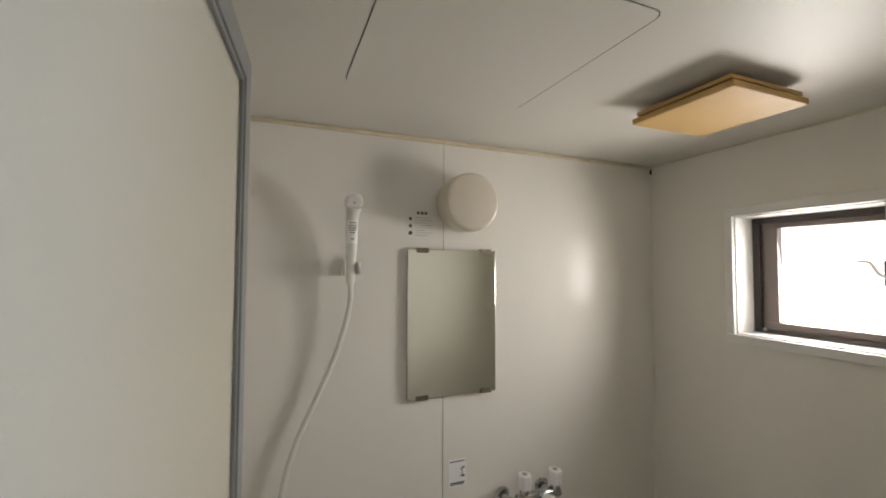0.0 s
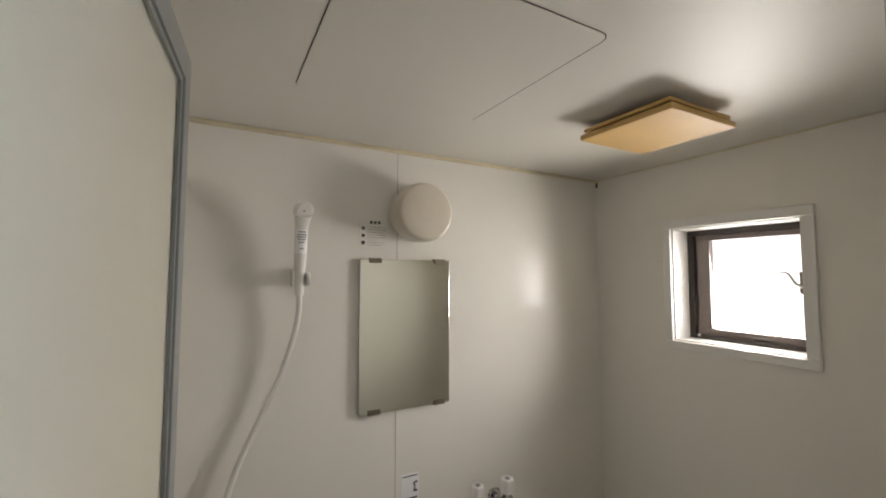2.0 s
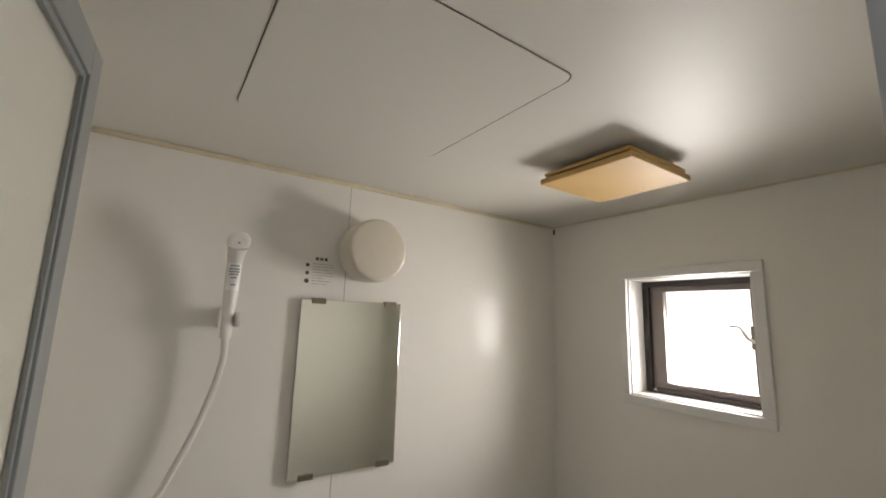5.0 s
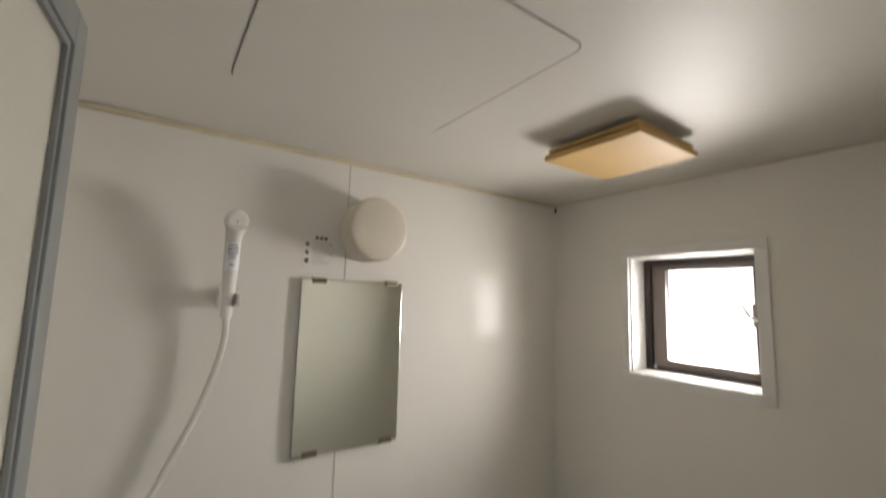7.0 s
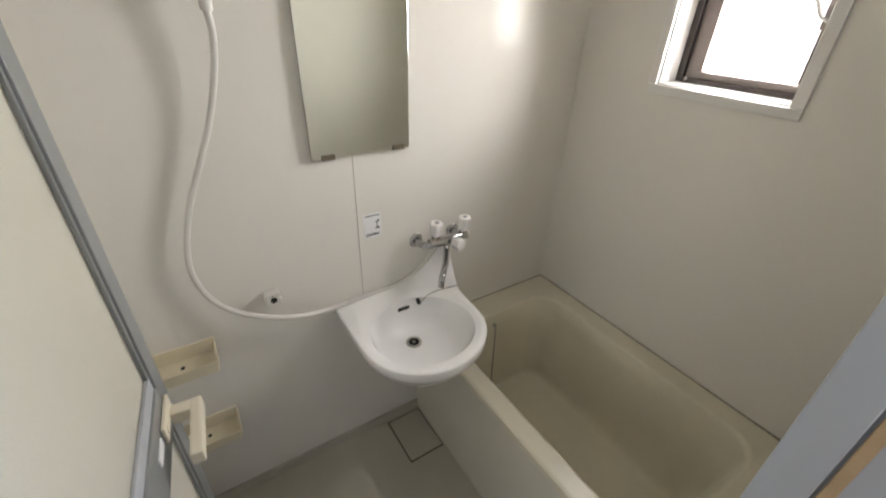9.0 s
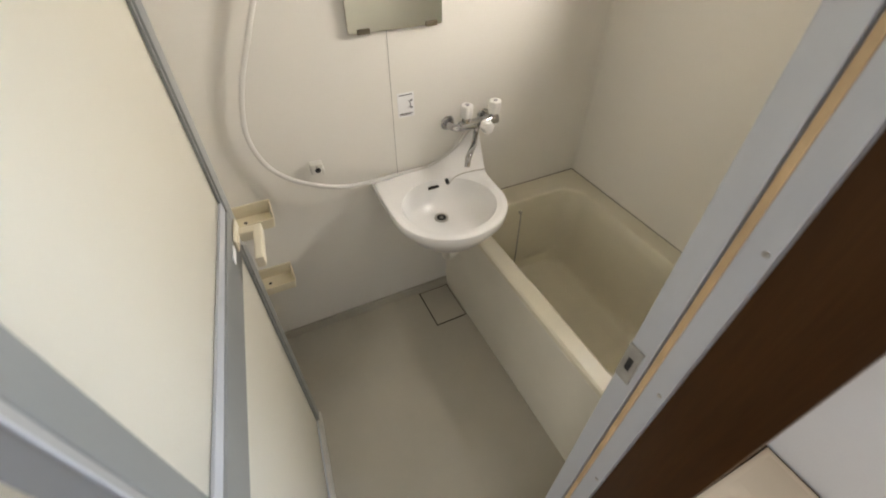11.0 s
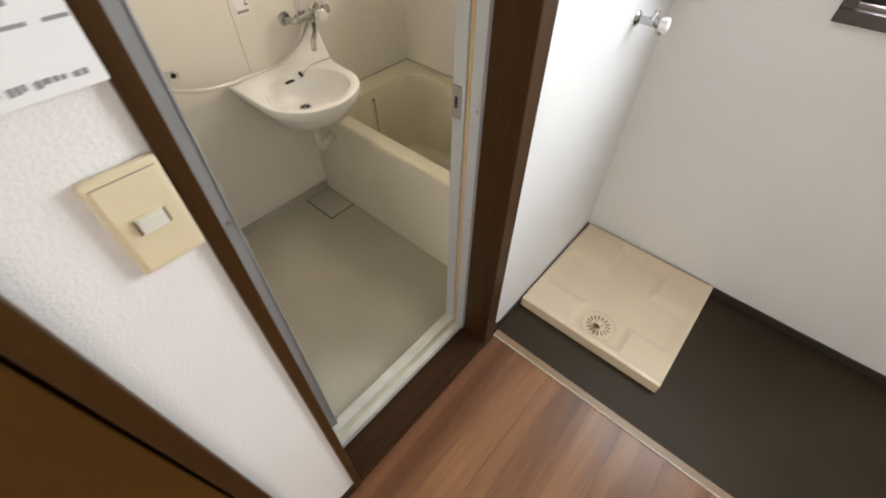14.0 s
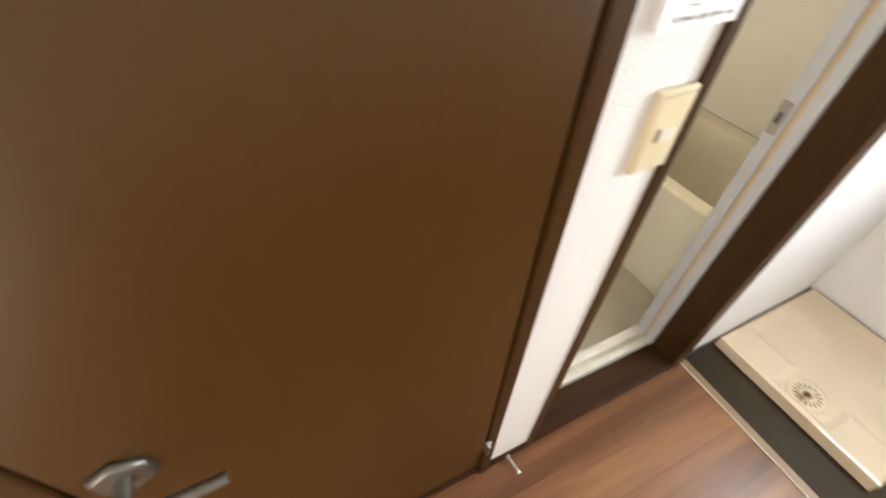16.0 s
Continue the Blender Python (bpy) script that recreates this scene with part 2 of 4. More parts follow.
# one even grey between the shaded and the lit look of the hinge end
ALU_DARK = mat("dark_grey_aluminium", (0.36, 0.36, 0.352), rough=0.42, metal=0.25, spots=0.05)
PEWTER = mat("dull_pewter", (0.18, 0.168, 0.148), rough=0.42, metal=0.8, spots=0.06)
PLATE = mat("dull_steel_plate", (0.36, 0.345, 0.31), rough=0.45, metal=0.3, spots=0.1, spot_scale=40)
CLEAR = mat("clear_plastic", (0.80, 0.80, 0.78), rough=0.15, clear=0.6)
PLUMB = mat("white_drain_pipe", (0.74, 0.71, 0.63), rough=0.35, spots=0.05)


# ---------- mesh helpers ----------
def box(bm, x0, x1, y0, y1, z0, z1, bevel=0.0, seg=2):
    v = [bm.verts.new((x, y, z)) for x in (x0, x1) for y in (y0, y1) for z in (z0, z1)]
    quads = ((0, 1, 3, 2), (4, 6, 7, 5), (0, 4, 5, 1), (2, 3, 7, 6), (0, 2, 6, 4), (1, 5, 7, 3))
    faces = [bm.faces.new([v[i] for i in q]) for q in quads]
    if bevel > 0:
        edges = list({e for f in faces for e in f.edges})
        bmesh.ops.bevel(bm, geom=edges, offset=bevel, segments=seg, profile=0.6, affect="EDGES")
    return bm


def cyl(bm, a, b, r0, r1=None, n=24, bevel=0.0, cap=True):
    """A round bar or cone from point a to point b."""
    a, b = Vector(a), Vector(b)
    r1 = r0 if r1 is None else r1
    q = (b - a).to_track_quat("Z", "Y")
    rings = []
    length = (b - a).length
    levels = [(0, r0), (length, r1)]
    if bevel > 0:
        levels = [(0, r0 - bevel), (bevel * 0.3, r0 - bevel * 0.3), (bevel, r0), (length - bevel, r1), (length - bevel * 0.3, r1 - bevel * 0.3), (length, r1 - bevel)]
    for h, r in levels:
        rings.append([bm.verts.new(a + q @ Vector((r * math.cos(6.28318 * i / n), r * math.sin(6.28318 * i / n), h))) for i in range(n)])
    for p, s in zip(rings, rings[1:]):
        for i in range(n):
            bm.faces.new((p[i], p[(i + 1) % n], s[(i + 1) % n], s[i]))
    if cap:
        bm.faces.new(rings[0][::-1])
        bm.faces.new(rings[-1])
    return bm


def smooth_line(points, steps=8):
    """A Catmull-Rom line through the points."""
    pts = [Vector(p) for p in points]
    pts = [pts[0] * 2 - pts[1]] + pts + [pts[-1] * 2 - pts[-2]]
    out = []
    for i in range(1, len(pts) - 2):
        a, b, c, d = pts[i - 1:i + 3]
        for k in range(steps):
            t = k / steps
            out.append(0.5 * (2 * b + (c - a) * t + (2 * a - 5 * b + 4 * c - d) * t * t + (3 * b - a - 3 * c + d) * t ** 3))
    return out + [pts[-2]]


def tube(bm, points, radius, n=12, steps=8, ribs=0.0):
    """A round tube along a smooth line; ribs makes it ringed."""
    line = smooth_line(points, steps)
    rings, up = [], Vector((0.13, 0.2, 1)).normalized()
    for i, p in enumerate(line):
        d = (line[min(i + 1, len(line) - 1)] - line[max(i - 1, 0)]).normalized()
        side = d.cross(up)
        side = side.normalized() if side.length > 0.05 else d.cross(Vector((1, 0, 0))).normalized()
        other = side.cross(d).normalized()
        r = radius(i / (len(line) - 1)) if callable(radius) else radius
        r *= 1 + ribs * (i % 2)
        rings.append([bm.verts.new(p + r * (math.cos(6.28318 * k / n) * side + math.sin(6.28318 * k / n) * other)) for k in range(n)])
    for a, b in zip(rings, rings[1:]):
        for k in range(n):
            bm.faces.new((a[k], a[(k + 1) % n], b[(k + 1) % n], b[k]))
    bm.faces.new(rings[0][::-1])
    bm.faces.new(rings[-1])
    return bm


def mesh_from(bm, name, material):
    bmesh.ops.recalc_face_normals(bm, faces=bm.faces)
    for f in bm.faces:
        f.smooth = max(abs(c) for c in f.normal) < 0.9995
    for e in bm.edges:
        if len(e.link_faces) == 2 and e.calc_face_angle(0) > radians(32):
            e.smooth = False
    me = bpy.data.meshes.new(name)
    bm.to_mesh(me)
    bm.free()
    me.materials.append(material)
    return me


def origin_of(ob):
    p = Vector((0, 0, 0))
    while ob:
        p, ob = p + ob.location, ob.parent
    return p


def part(name, bm, material, parent, label="", local=False):
    """Links a bmesh, made in world metres, as one mesh under a thing or a part."""
    if not local:
        bmesh.ops.translate(bm, verts=bm.verts, vec=-origin_of(parent))
    ob = new(name, mesh_from(bm, name, material))
    ob.parent = parent
    return tagged(ob, label)


def thing(name, at, label, category, group="", kind=""):
    ob = new(name)
    ob.location = at
    ob.empty_display_size = 0.05
    return tagged(ob, label, category, group, kind)


def solid(name, bm, material, label, category, group="", kind="", at=(0, 0, 0)):
    """A thing of one mesh."""
    bmesh.ops.translate(bm, verts=bm.verts, vec=-Vector(at))
    ob = new(name, mesh_from(bm, name, material))
    ob.location = at
    return tagged(ob, label, category, group, kind)


def rounded(x0, x1, y0, y1, r, n=6):
    """Corner-rounded rectangle as a ring of (x, y)."""
    out = []
    for cx, cy, a in ((x1 - r, y1 - r, 0), (x0 + r, y1 - r, 90), (x0 + r, y0 + r, 180), (x1 - r, y0 + r, 270)):
        for i in range(n + 1):
            t = radians(a + 90 * i / n)
            out.append((cx + r * math.cos(t), cy + r * math.sin(t)))
    return out


def loft(bm, rings, close_first=False, close_last=False):
    made = [[bm.verts.new(p) for p in ring] for ring in rings]
    for a, b in zip(made, made[1:]):
        for k in range(len(a)):
            bm.faces.new((a[k], a[(k + 1) % len(a)], b[(k + 1) % len(b)], b[k]))
    if close_first:
        bm.faces.new(made[0][::-1])
    if close_last:
        bm.faces.new(made[-1])
    return bm


def holed_wall(bm, axis, a0, a1, h0, h1, t0, t1, hole):
    """A wall with one opening: axis is the line it runs along; hole is (from, to, bottom, top)."""
    p, q, b, t = hole
    for u0, u1, w0, w1 in ((a0, p, h0, h1), (q, a1, h0, h1), (p, q, h0, b), (p, q, t, h1)):
        if u1 - u0 > 1e-4 and w1 - w0 > 1e-4:
            if axis == "x":
                box(bm, u0, u1, t0, t1, w0, w1)
            else:
                box(bm, t0, t1, u0, u1, w0, w1)
    return bm


# ---------- structure ----------
solid("wall_mirror_side", box(bmesh.new(), LEFT_X - 0.08, WALL_X, WALL_Y, WALL_Y + 0.08, 0, CEIL + 0.04), BATH_PANEL,
      "glossy cream bathroom wall panels with the mirror", "wall", kind="structure")
solid("wall_window_side", holed_wall(bmesh.new(), "y", FRONT_Y - 0.06, WALL_Y + 0.08, 0, CEIL + 0.04, WALL_X, WALL_X + 0.16, (0.556, 0.911, 1.373, 1.742)),
      BATH_PANEL, "glossy cream bathroom wall panel with the small window", "wall", kind="structure")
solid("wall_bath_left", box(bmesh.new(), LEFT_X - 0.08, LEFT_X, FRONT_Y, WALL_Y, 0, CEIL + 0.04), BATH_PANEL,
      "plain cream bathroom side wall", "wall", kind="structure")
solid("wall_bath_front", holed_wall(bmesh.new(), "x", LEFT_X - 0.08, WALL_X, 0, CEIL + 0.04, FRONT_Y - 0.045, FRONT_Y, (0.0, 0.645, 0.0, 1.95)),
      BATH_PANEL, "cream bathroom wall around the doorway", "wall", kind="structure")
solid("floor_bath", box(bmesh.new(), LEFT_X, WALL_X, FRONT_Y, WALL_Y, -0.06, BATH_Z), BATH_FLOOR,
      "matt grey bathroom floor", "floor", kind="structure")
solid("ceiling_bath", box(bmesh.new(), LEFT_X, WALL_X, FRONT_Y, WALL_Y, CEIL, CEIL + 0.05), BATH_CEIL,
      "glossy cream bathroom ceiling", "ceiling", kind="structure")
solid("trim_ceiling_joint", box(bmesh.new(), LEFT_X, WALL_X, WALL_Y - 0.010, WALL_Y, CEIL - 0.012, CEIL, 0.004), CAULK,
      "yellowed caulk line along ceiling and wall", "trim", kind="structure")
solid("trim_ceiling_joint_side", box(bmesh.new(), WALL_X - 0.004, WALL_X, FRONT_Y, WALL_Y - 0.008, CEIL - 0.004, CEIL), CAULK,
      "thin caulk line along ceiling and window wall", "trim", kind="structure")
solid("trim_wall_seam", box(bmesh.new(), 0.6370, 0.6380, WALL_Y - 0.0010, WALL_Y, 0.70, CEIL - 0.008), SEAM,
      "thin dark joint between two wall panels", "trim", kind="structure")
solid("trim_corner_joint", box(bmesh.new(), WALL_X - 0.004, WALL_X, WALL_Y - 0.004, WALL_Y, 0.505, CEIL - 0.01), BATH_PANEL,
      "corner joint of the bathroom panels", "trim", kind="structure")
solid("trim_corner_gap", box(bmesh.new(), WALL_X - 0.008, WALL_X - 0.002, WALL_Y - 0.008, WALL_Y - 0.002, CEIL - 0.030, CEIL - 0.006, 0.001), DRAIN_GAP,
      "dark gap in the caulk at the ceiling corner", "trim", kind="structure")
solid("baseboard_bath", box(bmesh.new(), LEFT_X, 0.844, WALL_Y - 0.012, WALL_Y, BATH_Z, BATH_Z + 0.042, 0.004), BATH_FLOOR,
      "grey cove skirting at the bathroom wall foot", "baseboard", kind="structure")

# hall and laundry corner
solid("floor_hall", box(bmesh.new(), HALL_L, 0.716, HALL_B, 0.0, -0.08, -0.004), SILL_WOOD,
      "wooden sub floor under the planks", "floor", kind="structure")
FLOOR_HALL = bpy.data.objects["floor_hall"]
solid("floor_laundry", box(bmesh.new(), 0.745, LAUN_X, HALL_B, 0.012, -0.08, 0.0), VINYL,
      "dark brown vinyl floor of the laundry corner", "floor", kind="structure")
solid("trim_floor_strip", box(bmesh.new(), 0.719, 0.745, HALL_B, 0.0, -0.08, 0.007, 0.002), STRIP,
      "brown wooden edging strip between the two floors", "trim", kind="structure")
solid("trim_strip_edge", box(bmesh.new(), 0.7145, 0.719, HALL_B, 0.0, -0.02, 0.005), STRIP_EDGE,
      "pale thin edge beside the floor strip", "trim", kind="structure")
solid("wall_laundry_back", box(bmesh.new(), 0.700, LAUN_X, 0.012, 0.11, 0, HALL_C), WALLPAPER,
      "white papered wall behind the washing machine pan", "wall", kind="structure")
solid("wall_over_door", box(bmesh.new(), -0.015, 0.700, 0.0, 0.11, 1.985, HALL_C), WALLPAPER,
      "white papered wall above the bathroom door", "wall", kind="structure")
solid("wall_switch", box(bmesh.new(), -0.167, -0.015, 0.0, 0.11, 0.0, HALL_C), WALLPAPER,
      "narrow white papered wall between two door frames", "wall", kind="structure")
solid("wall_toilet", holed_wall(bmesh.new(), "x", HALL_L, -0.167, 0, HALL_C, 0.0, 0.11, (-0.87, -0.167, 0.0, 2.06)), WALLPAPER,
      "white papered wall around the toilet door", "wall", kind="structure")
solid("wall_laundry_window", holed_wall(bmesh.new(), "y", HALL_B, FRONT_Y - 0.06, 0, HALL_C, LAUN_X, LAUN_X + 0.14, (-1.20, -0.40, 1.075, 1.96)), WALLPAPER,
      "white papered outer wall with a window", "wall", kind="structure")
solid("wall_hall_left", holed_wall(bmesh.new(), "y", HALL_B, 0.11, 0, HALL_C, HALL_L - 0.1, HALL_L, (-1.80, -0.50, 0.0, 1.72)), WALLPAPER, "unseen plain white hall wall with a tall opening added for the lamp", "wall", kind="structure")
solid("wall_hall_back", box(bmesh.new(), HALL_L - 0.1, LAUN_X + 0.14, HALL_B - 0.1, HALL_B, 0, HALL_C), WALLPAPER, "plain white hall wall", "wall", kind="structure")
solid("ceiling_hall", box(bmesh.new(), HALL_L - 0.1, LAUN_X + 0.14, HALL_B - 0.1, 0.11, HALL_C, HALL_C + 0.08), WALLPAPER, "white papered hall ceiling", "ceiling", kind="structure")
solid("baseboard_laundry_back", box(bmesh.new(), 0.753, LAUN_X - 0.008, 0.005, 0.012, 0.0, 0.030, 0.002), VINYL_EDGE, "dark vinyl skirting", "baseboard", kind="structure")
def skirting_end():
    bm = bmesh.new()
    prof = ((0.702, 0.0), (0.752, 0.0), (0.752, 0.030), (0.742, 0.030), (0.739, 0.052), (0.722, 0.036), (0.702, 0.030))
    loft(bm, [[(x, 0.0045, z) for x, z in prof], [(x, 0.0118, z) for x, z in prof]], True, True)
    return solid("baseboard_laundry_end", bm, VINYL_EDGE, "torn end of the dark vinyl skirting", "baseboard", kind="structure")


skirting_end()
solid("baseboard_laundry_side", box(bmesh.new(), LAUN_X - 0.008, LAUN_X, HALL_B, 0.012, 0.0, 0.040, 0.002), VINYL_EDGE, "dark vinyl skirting", "baseboard", kind="structure")
solid("baseboard_switch", box(bmesh.new(), -0.165, -0.016, -0.007, 0.0, 0.0, 0.050, 0.002), SILL_WOOD, "low dark brown skirting", "baseboard", kind="structure")


# ---------- bathroom doorway ----------
def bath_door_frame():
    t = thing("door_frame_1", (0.31, 0.05, 0), "dark brown wooden frame with a grey aluminium inner frame", "door frame", kind="structure")
    part("jamb", box(bmesh.new(), 0.641, 0.700, -0.008, 0.106, 0.0, 1.985, 0.003), JAMB, t)
    part("jamb", box(bmesh.new(), -0.015, 0.006, -0.008, 0.094, 0.0, 1.985, 0.003), JAMB, t)
    part("head", box(bmesh.new(), 0.006, 0.641, -0.008, 0.106, 1.945, 1.985, 0.003), SILL_WOOD, t)
    part("wooden_sill", box(bmesh.new(), 0.006, 0.641, -0.004, 0.100, -0.03, 0.052, 0.004), SILL_WOOD, t, "dark brown wooden threshold")
    for x0, s in ((0.003, 1), (0.641, -1)):
        def bar(u0, u1, y0, y1, name, m, label="", bev=0.0015, z0=0.05, z1=1.945):
            a, b = sorted((x0 + s * u0, x0 + s * u1))
            return part(name, box(bmesh.new(), a, b, y0, y1, z0, z1, bev), m, t, label)
        if s < 0:
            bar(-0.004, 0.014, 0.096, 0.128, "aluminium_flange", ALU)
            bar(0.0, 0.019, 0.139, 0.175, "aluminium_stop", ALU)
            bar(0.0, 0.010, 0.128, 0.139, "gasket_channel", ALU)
            bar(0.009, 0.0165, 0.1268, 0.1362, "gasket", GASKET, "yellowed rubber door seal")
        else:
            bar(-0.004, 0.0055, 0.0945, 0.128, "aluminium_flange", ALU_SHADED)
            bar(-0.004, 0.0065, 0.139, 0.152, "aluminium_stop", ALU_SHADED)
            bar(-0.004, 0.0030, 0.128, 0.137, "gasket_channel", ALU_SHADED)
            bar(0.0025, 0.0070, 0.1268, 0.1362, "gasket", GASKET, "yellowed rubber door seal")
        for z in (0.32, 0.64, 0.987, 1.272, 1.70):
            x = x0 + s * (0.014 if s < 0 else 0.0055)
            part("screw", cyl(bmesh.new(), (x - s * 0.001, 0.105, z), (x + s * 0.0022, 0.105, z), 0.0042, 0.0030, 12), STEEL, t)
    part("screw", cyl(bmesh.new(), (0.6225, 0.158, 1.704), (0.6195, 0.158, 1.704), 0.0052, 0.0040, 14), PEWTER, t, "dull cross-head screw")
    part("aluminium_head", box(bmesh.new(), 0.0095, 0.627, 0.098, 0.175, 1.915, 1.945, 0.002), ALU, t)
    sill = part("aluminium_sill", box(bmesh.new(), 0.0095, 0.627, 0.100, 0.124, 0.050, 0.083, 0.002), ALU_WHITE, t, "worn off-white aluminium threshold")
    part("sill_ridge", box(bmesh.new(), 0.0095, 0.622, 0.140, 0.176, 0.02, 0.090, 0.003), ALU_WHITE, t)
    part("sill_channel", box(bmesh.new(), 0.0095, 0.627, 0.124, 0.140, 0.02, 0.076), STAIN, t, "stained yellowish channel in the threshold")
    for x in (0.06, 0.32, 0.585):
        part("screw", cyl(bmesh.new(), (x, 0.107, 0.082), (x, 0.107, 0.085), 0.0035, 0.0026, 12), STEEL, sill)
    plate = part("strike_plate", box(bmesh.new(), 0.6190, 0.6225, 0.1480, 0.1750, 0.952, 1.034, 0.001), PLATE, t, "grey steel strike plate")
    part("strike_slot", box(bmesh.new(), 0.6183, 0.6195, 0.157, 0.166, 0.980, 1.008), BLACK, plate)
    return t


bath_door_frame()


def bath_door():
    """Opened inwards; built along local x from the hinge."""
    w, z0, z1, th = 0.618, 0.105, 1.905, 0.0115
    t = thing("door_1", (0.0535, 0.160, 0), "open frosted bathroom door with grey aluminium frame", "door", kind="structure")
    t.rotation_euler = (0, 0, radians(84.6))
    L = dict(local=True)
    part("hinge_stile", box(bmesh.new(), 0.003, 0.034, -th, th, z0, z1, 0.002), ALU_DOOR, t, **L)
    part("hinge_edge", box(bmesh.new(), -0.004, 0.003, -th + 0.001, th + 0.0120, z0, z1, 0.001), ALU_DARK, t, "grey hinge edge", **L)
    part("hinge_ridge", box(bmesh.new(), -0.0062, -0.004, -th + 0.001, -th + 0.0035, z0, z1, 0.0006), ALU, t, "thin pale ridge", **L)
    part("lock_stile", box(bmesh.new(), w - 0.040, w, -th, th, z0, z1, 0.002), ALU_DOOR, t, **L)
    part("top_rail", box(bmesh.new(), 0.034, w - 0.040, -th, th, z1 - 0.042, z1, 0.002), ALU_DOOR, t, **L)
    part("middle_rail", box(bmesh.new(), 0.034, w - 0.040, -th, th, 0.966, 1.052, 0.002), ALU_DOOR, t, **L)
    part("bottom_rail", box(bmesh.new(), 0.034, w - 0.040, -th, th, z0, z0 + 0.045, 0.002), ALU_WHITE, t, **L)
    part("drip_strip", box(bmesh.new(), 0.010, w - 0.004, -th - 0.007, -th, z0 - 0.004, z0 + 0.030, 0.002), ALU_WHITE, t, "pale drip strip", **L)
    for a, b, foot in ((z0 + 0.045, 0.966, 0.008), (1.052, z1 - 0.042, 0.025)):
        part("frosted_panel", box(bmesh.new(), 0.034, w - 0.040, -0.002, 0.002, a, b), FROST, t, "pebbled frosted plastic panel", **L)
        for s in (-1, 1):
            y = sorted((s * 0.003, s * 0.008))
            bm = bmesh.new()
            box(bm, 0.034, 0.040, *y, a + foot, b, 0.001)
            box(bm, w - 0.048, w - 0.040, *y, a + foot, b, 0.001)
            box(bm, 0.040, w - 0.048, *y, b - 0.008, b, 0.001)
            part("glazing_bead", bm, ALU_DOOR, t, **L)
            # light on the lower bead is painted as a paler aluminium
            part("lower_bead", box(bmesh.new(), 0.034, w - 0.040, *y, a, a + foot, 0.001), ALU, t, "glazing bead lightened where it catches light", **L)
    for z in (1.022, 1.55, 0.45):
        part("screw", cyl(bmesh.new(), (-0.0062, 0.002, z), (-0.0035, 0.002, z), 0.0035, n=12), STEEL, t, **L)
    for s in (-1, 1):
        x, z = w - 0.043, 1.012
        y = sorted((s * th, s * (th + 0.0065)))
        rose = part("handle_plate", box(bmesh.new(), x - 0.060, x + 0.013, *y, z - 0.015, z + 0.015, 0.004), LEVER, t, "ivory plastic handle plate", **L)
        bm = bmesh.new()
        y1 = sorted((s * (th + 0.005), s * (th + 0.048)))
        box(bm, x - 0.018, x + 0.004, *y1, z - 0.026, z - 0.003, 0.004)
        y2 = sorted((s * (th + 0.033), s * (th + 0.050)))
        box(bm, x - 0.104, x + 0.004, *y2, z - 0.027, z - 0.002, 0.004)
        part("lever", bm, LEVER, rose, "ivory plastic lever", **L)
        y3 = sorted((s * (th + 0.006), s * (th + 0.008)))
        part("lock_slot", box(bmesh.new(), x - 0.052, x - 0.034, *y3, z - 0.005, z + 0.005, 0.0008), LEVER, rose, **L)
        y4 = sorted((s * th, s * (th + 0.0025)))
        part("latch_plate", box(bmesh.new(), x - 0.108, x - 0.070, *y4, z - 0.002, z + 0.013, 0.001), LABEL, t, "small white latch plate", **L)
    return t


bath_door()

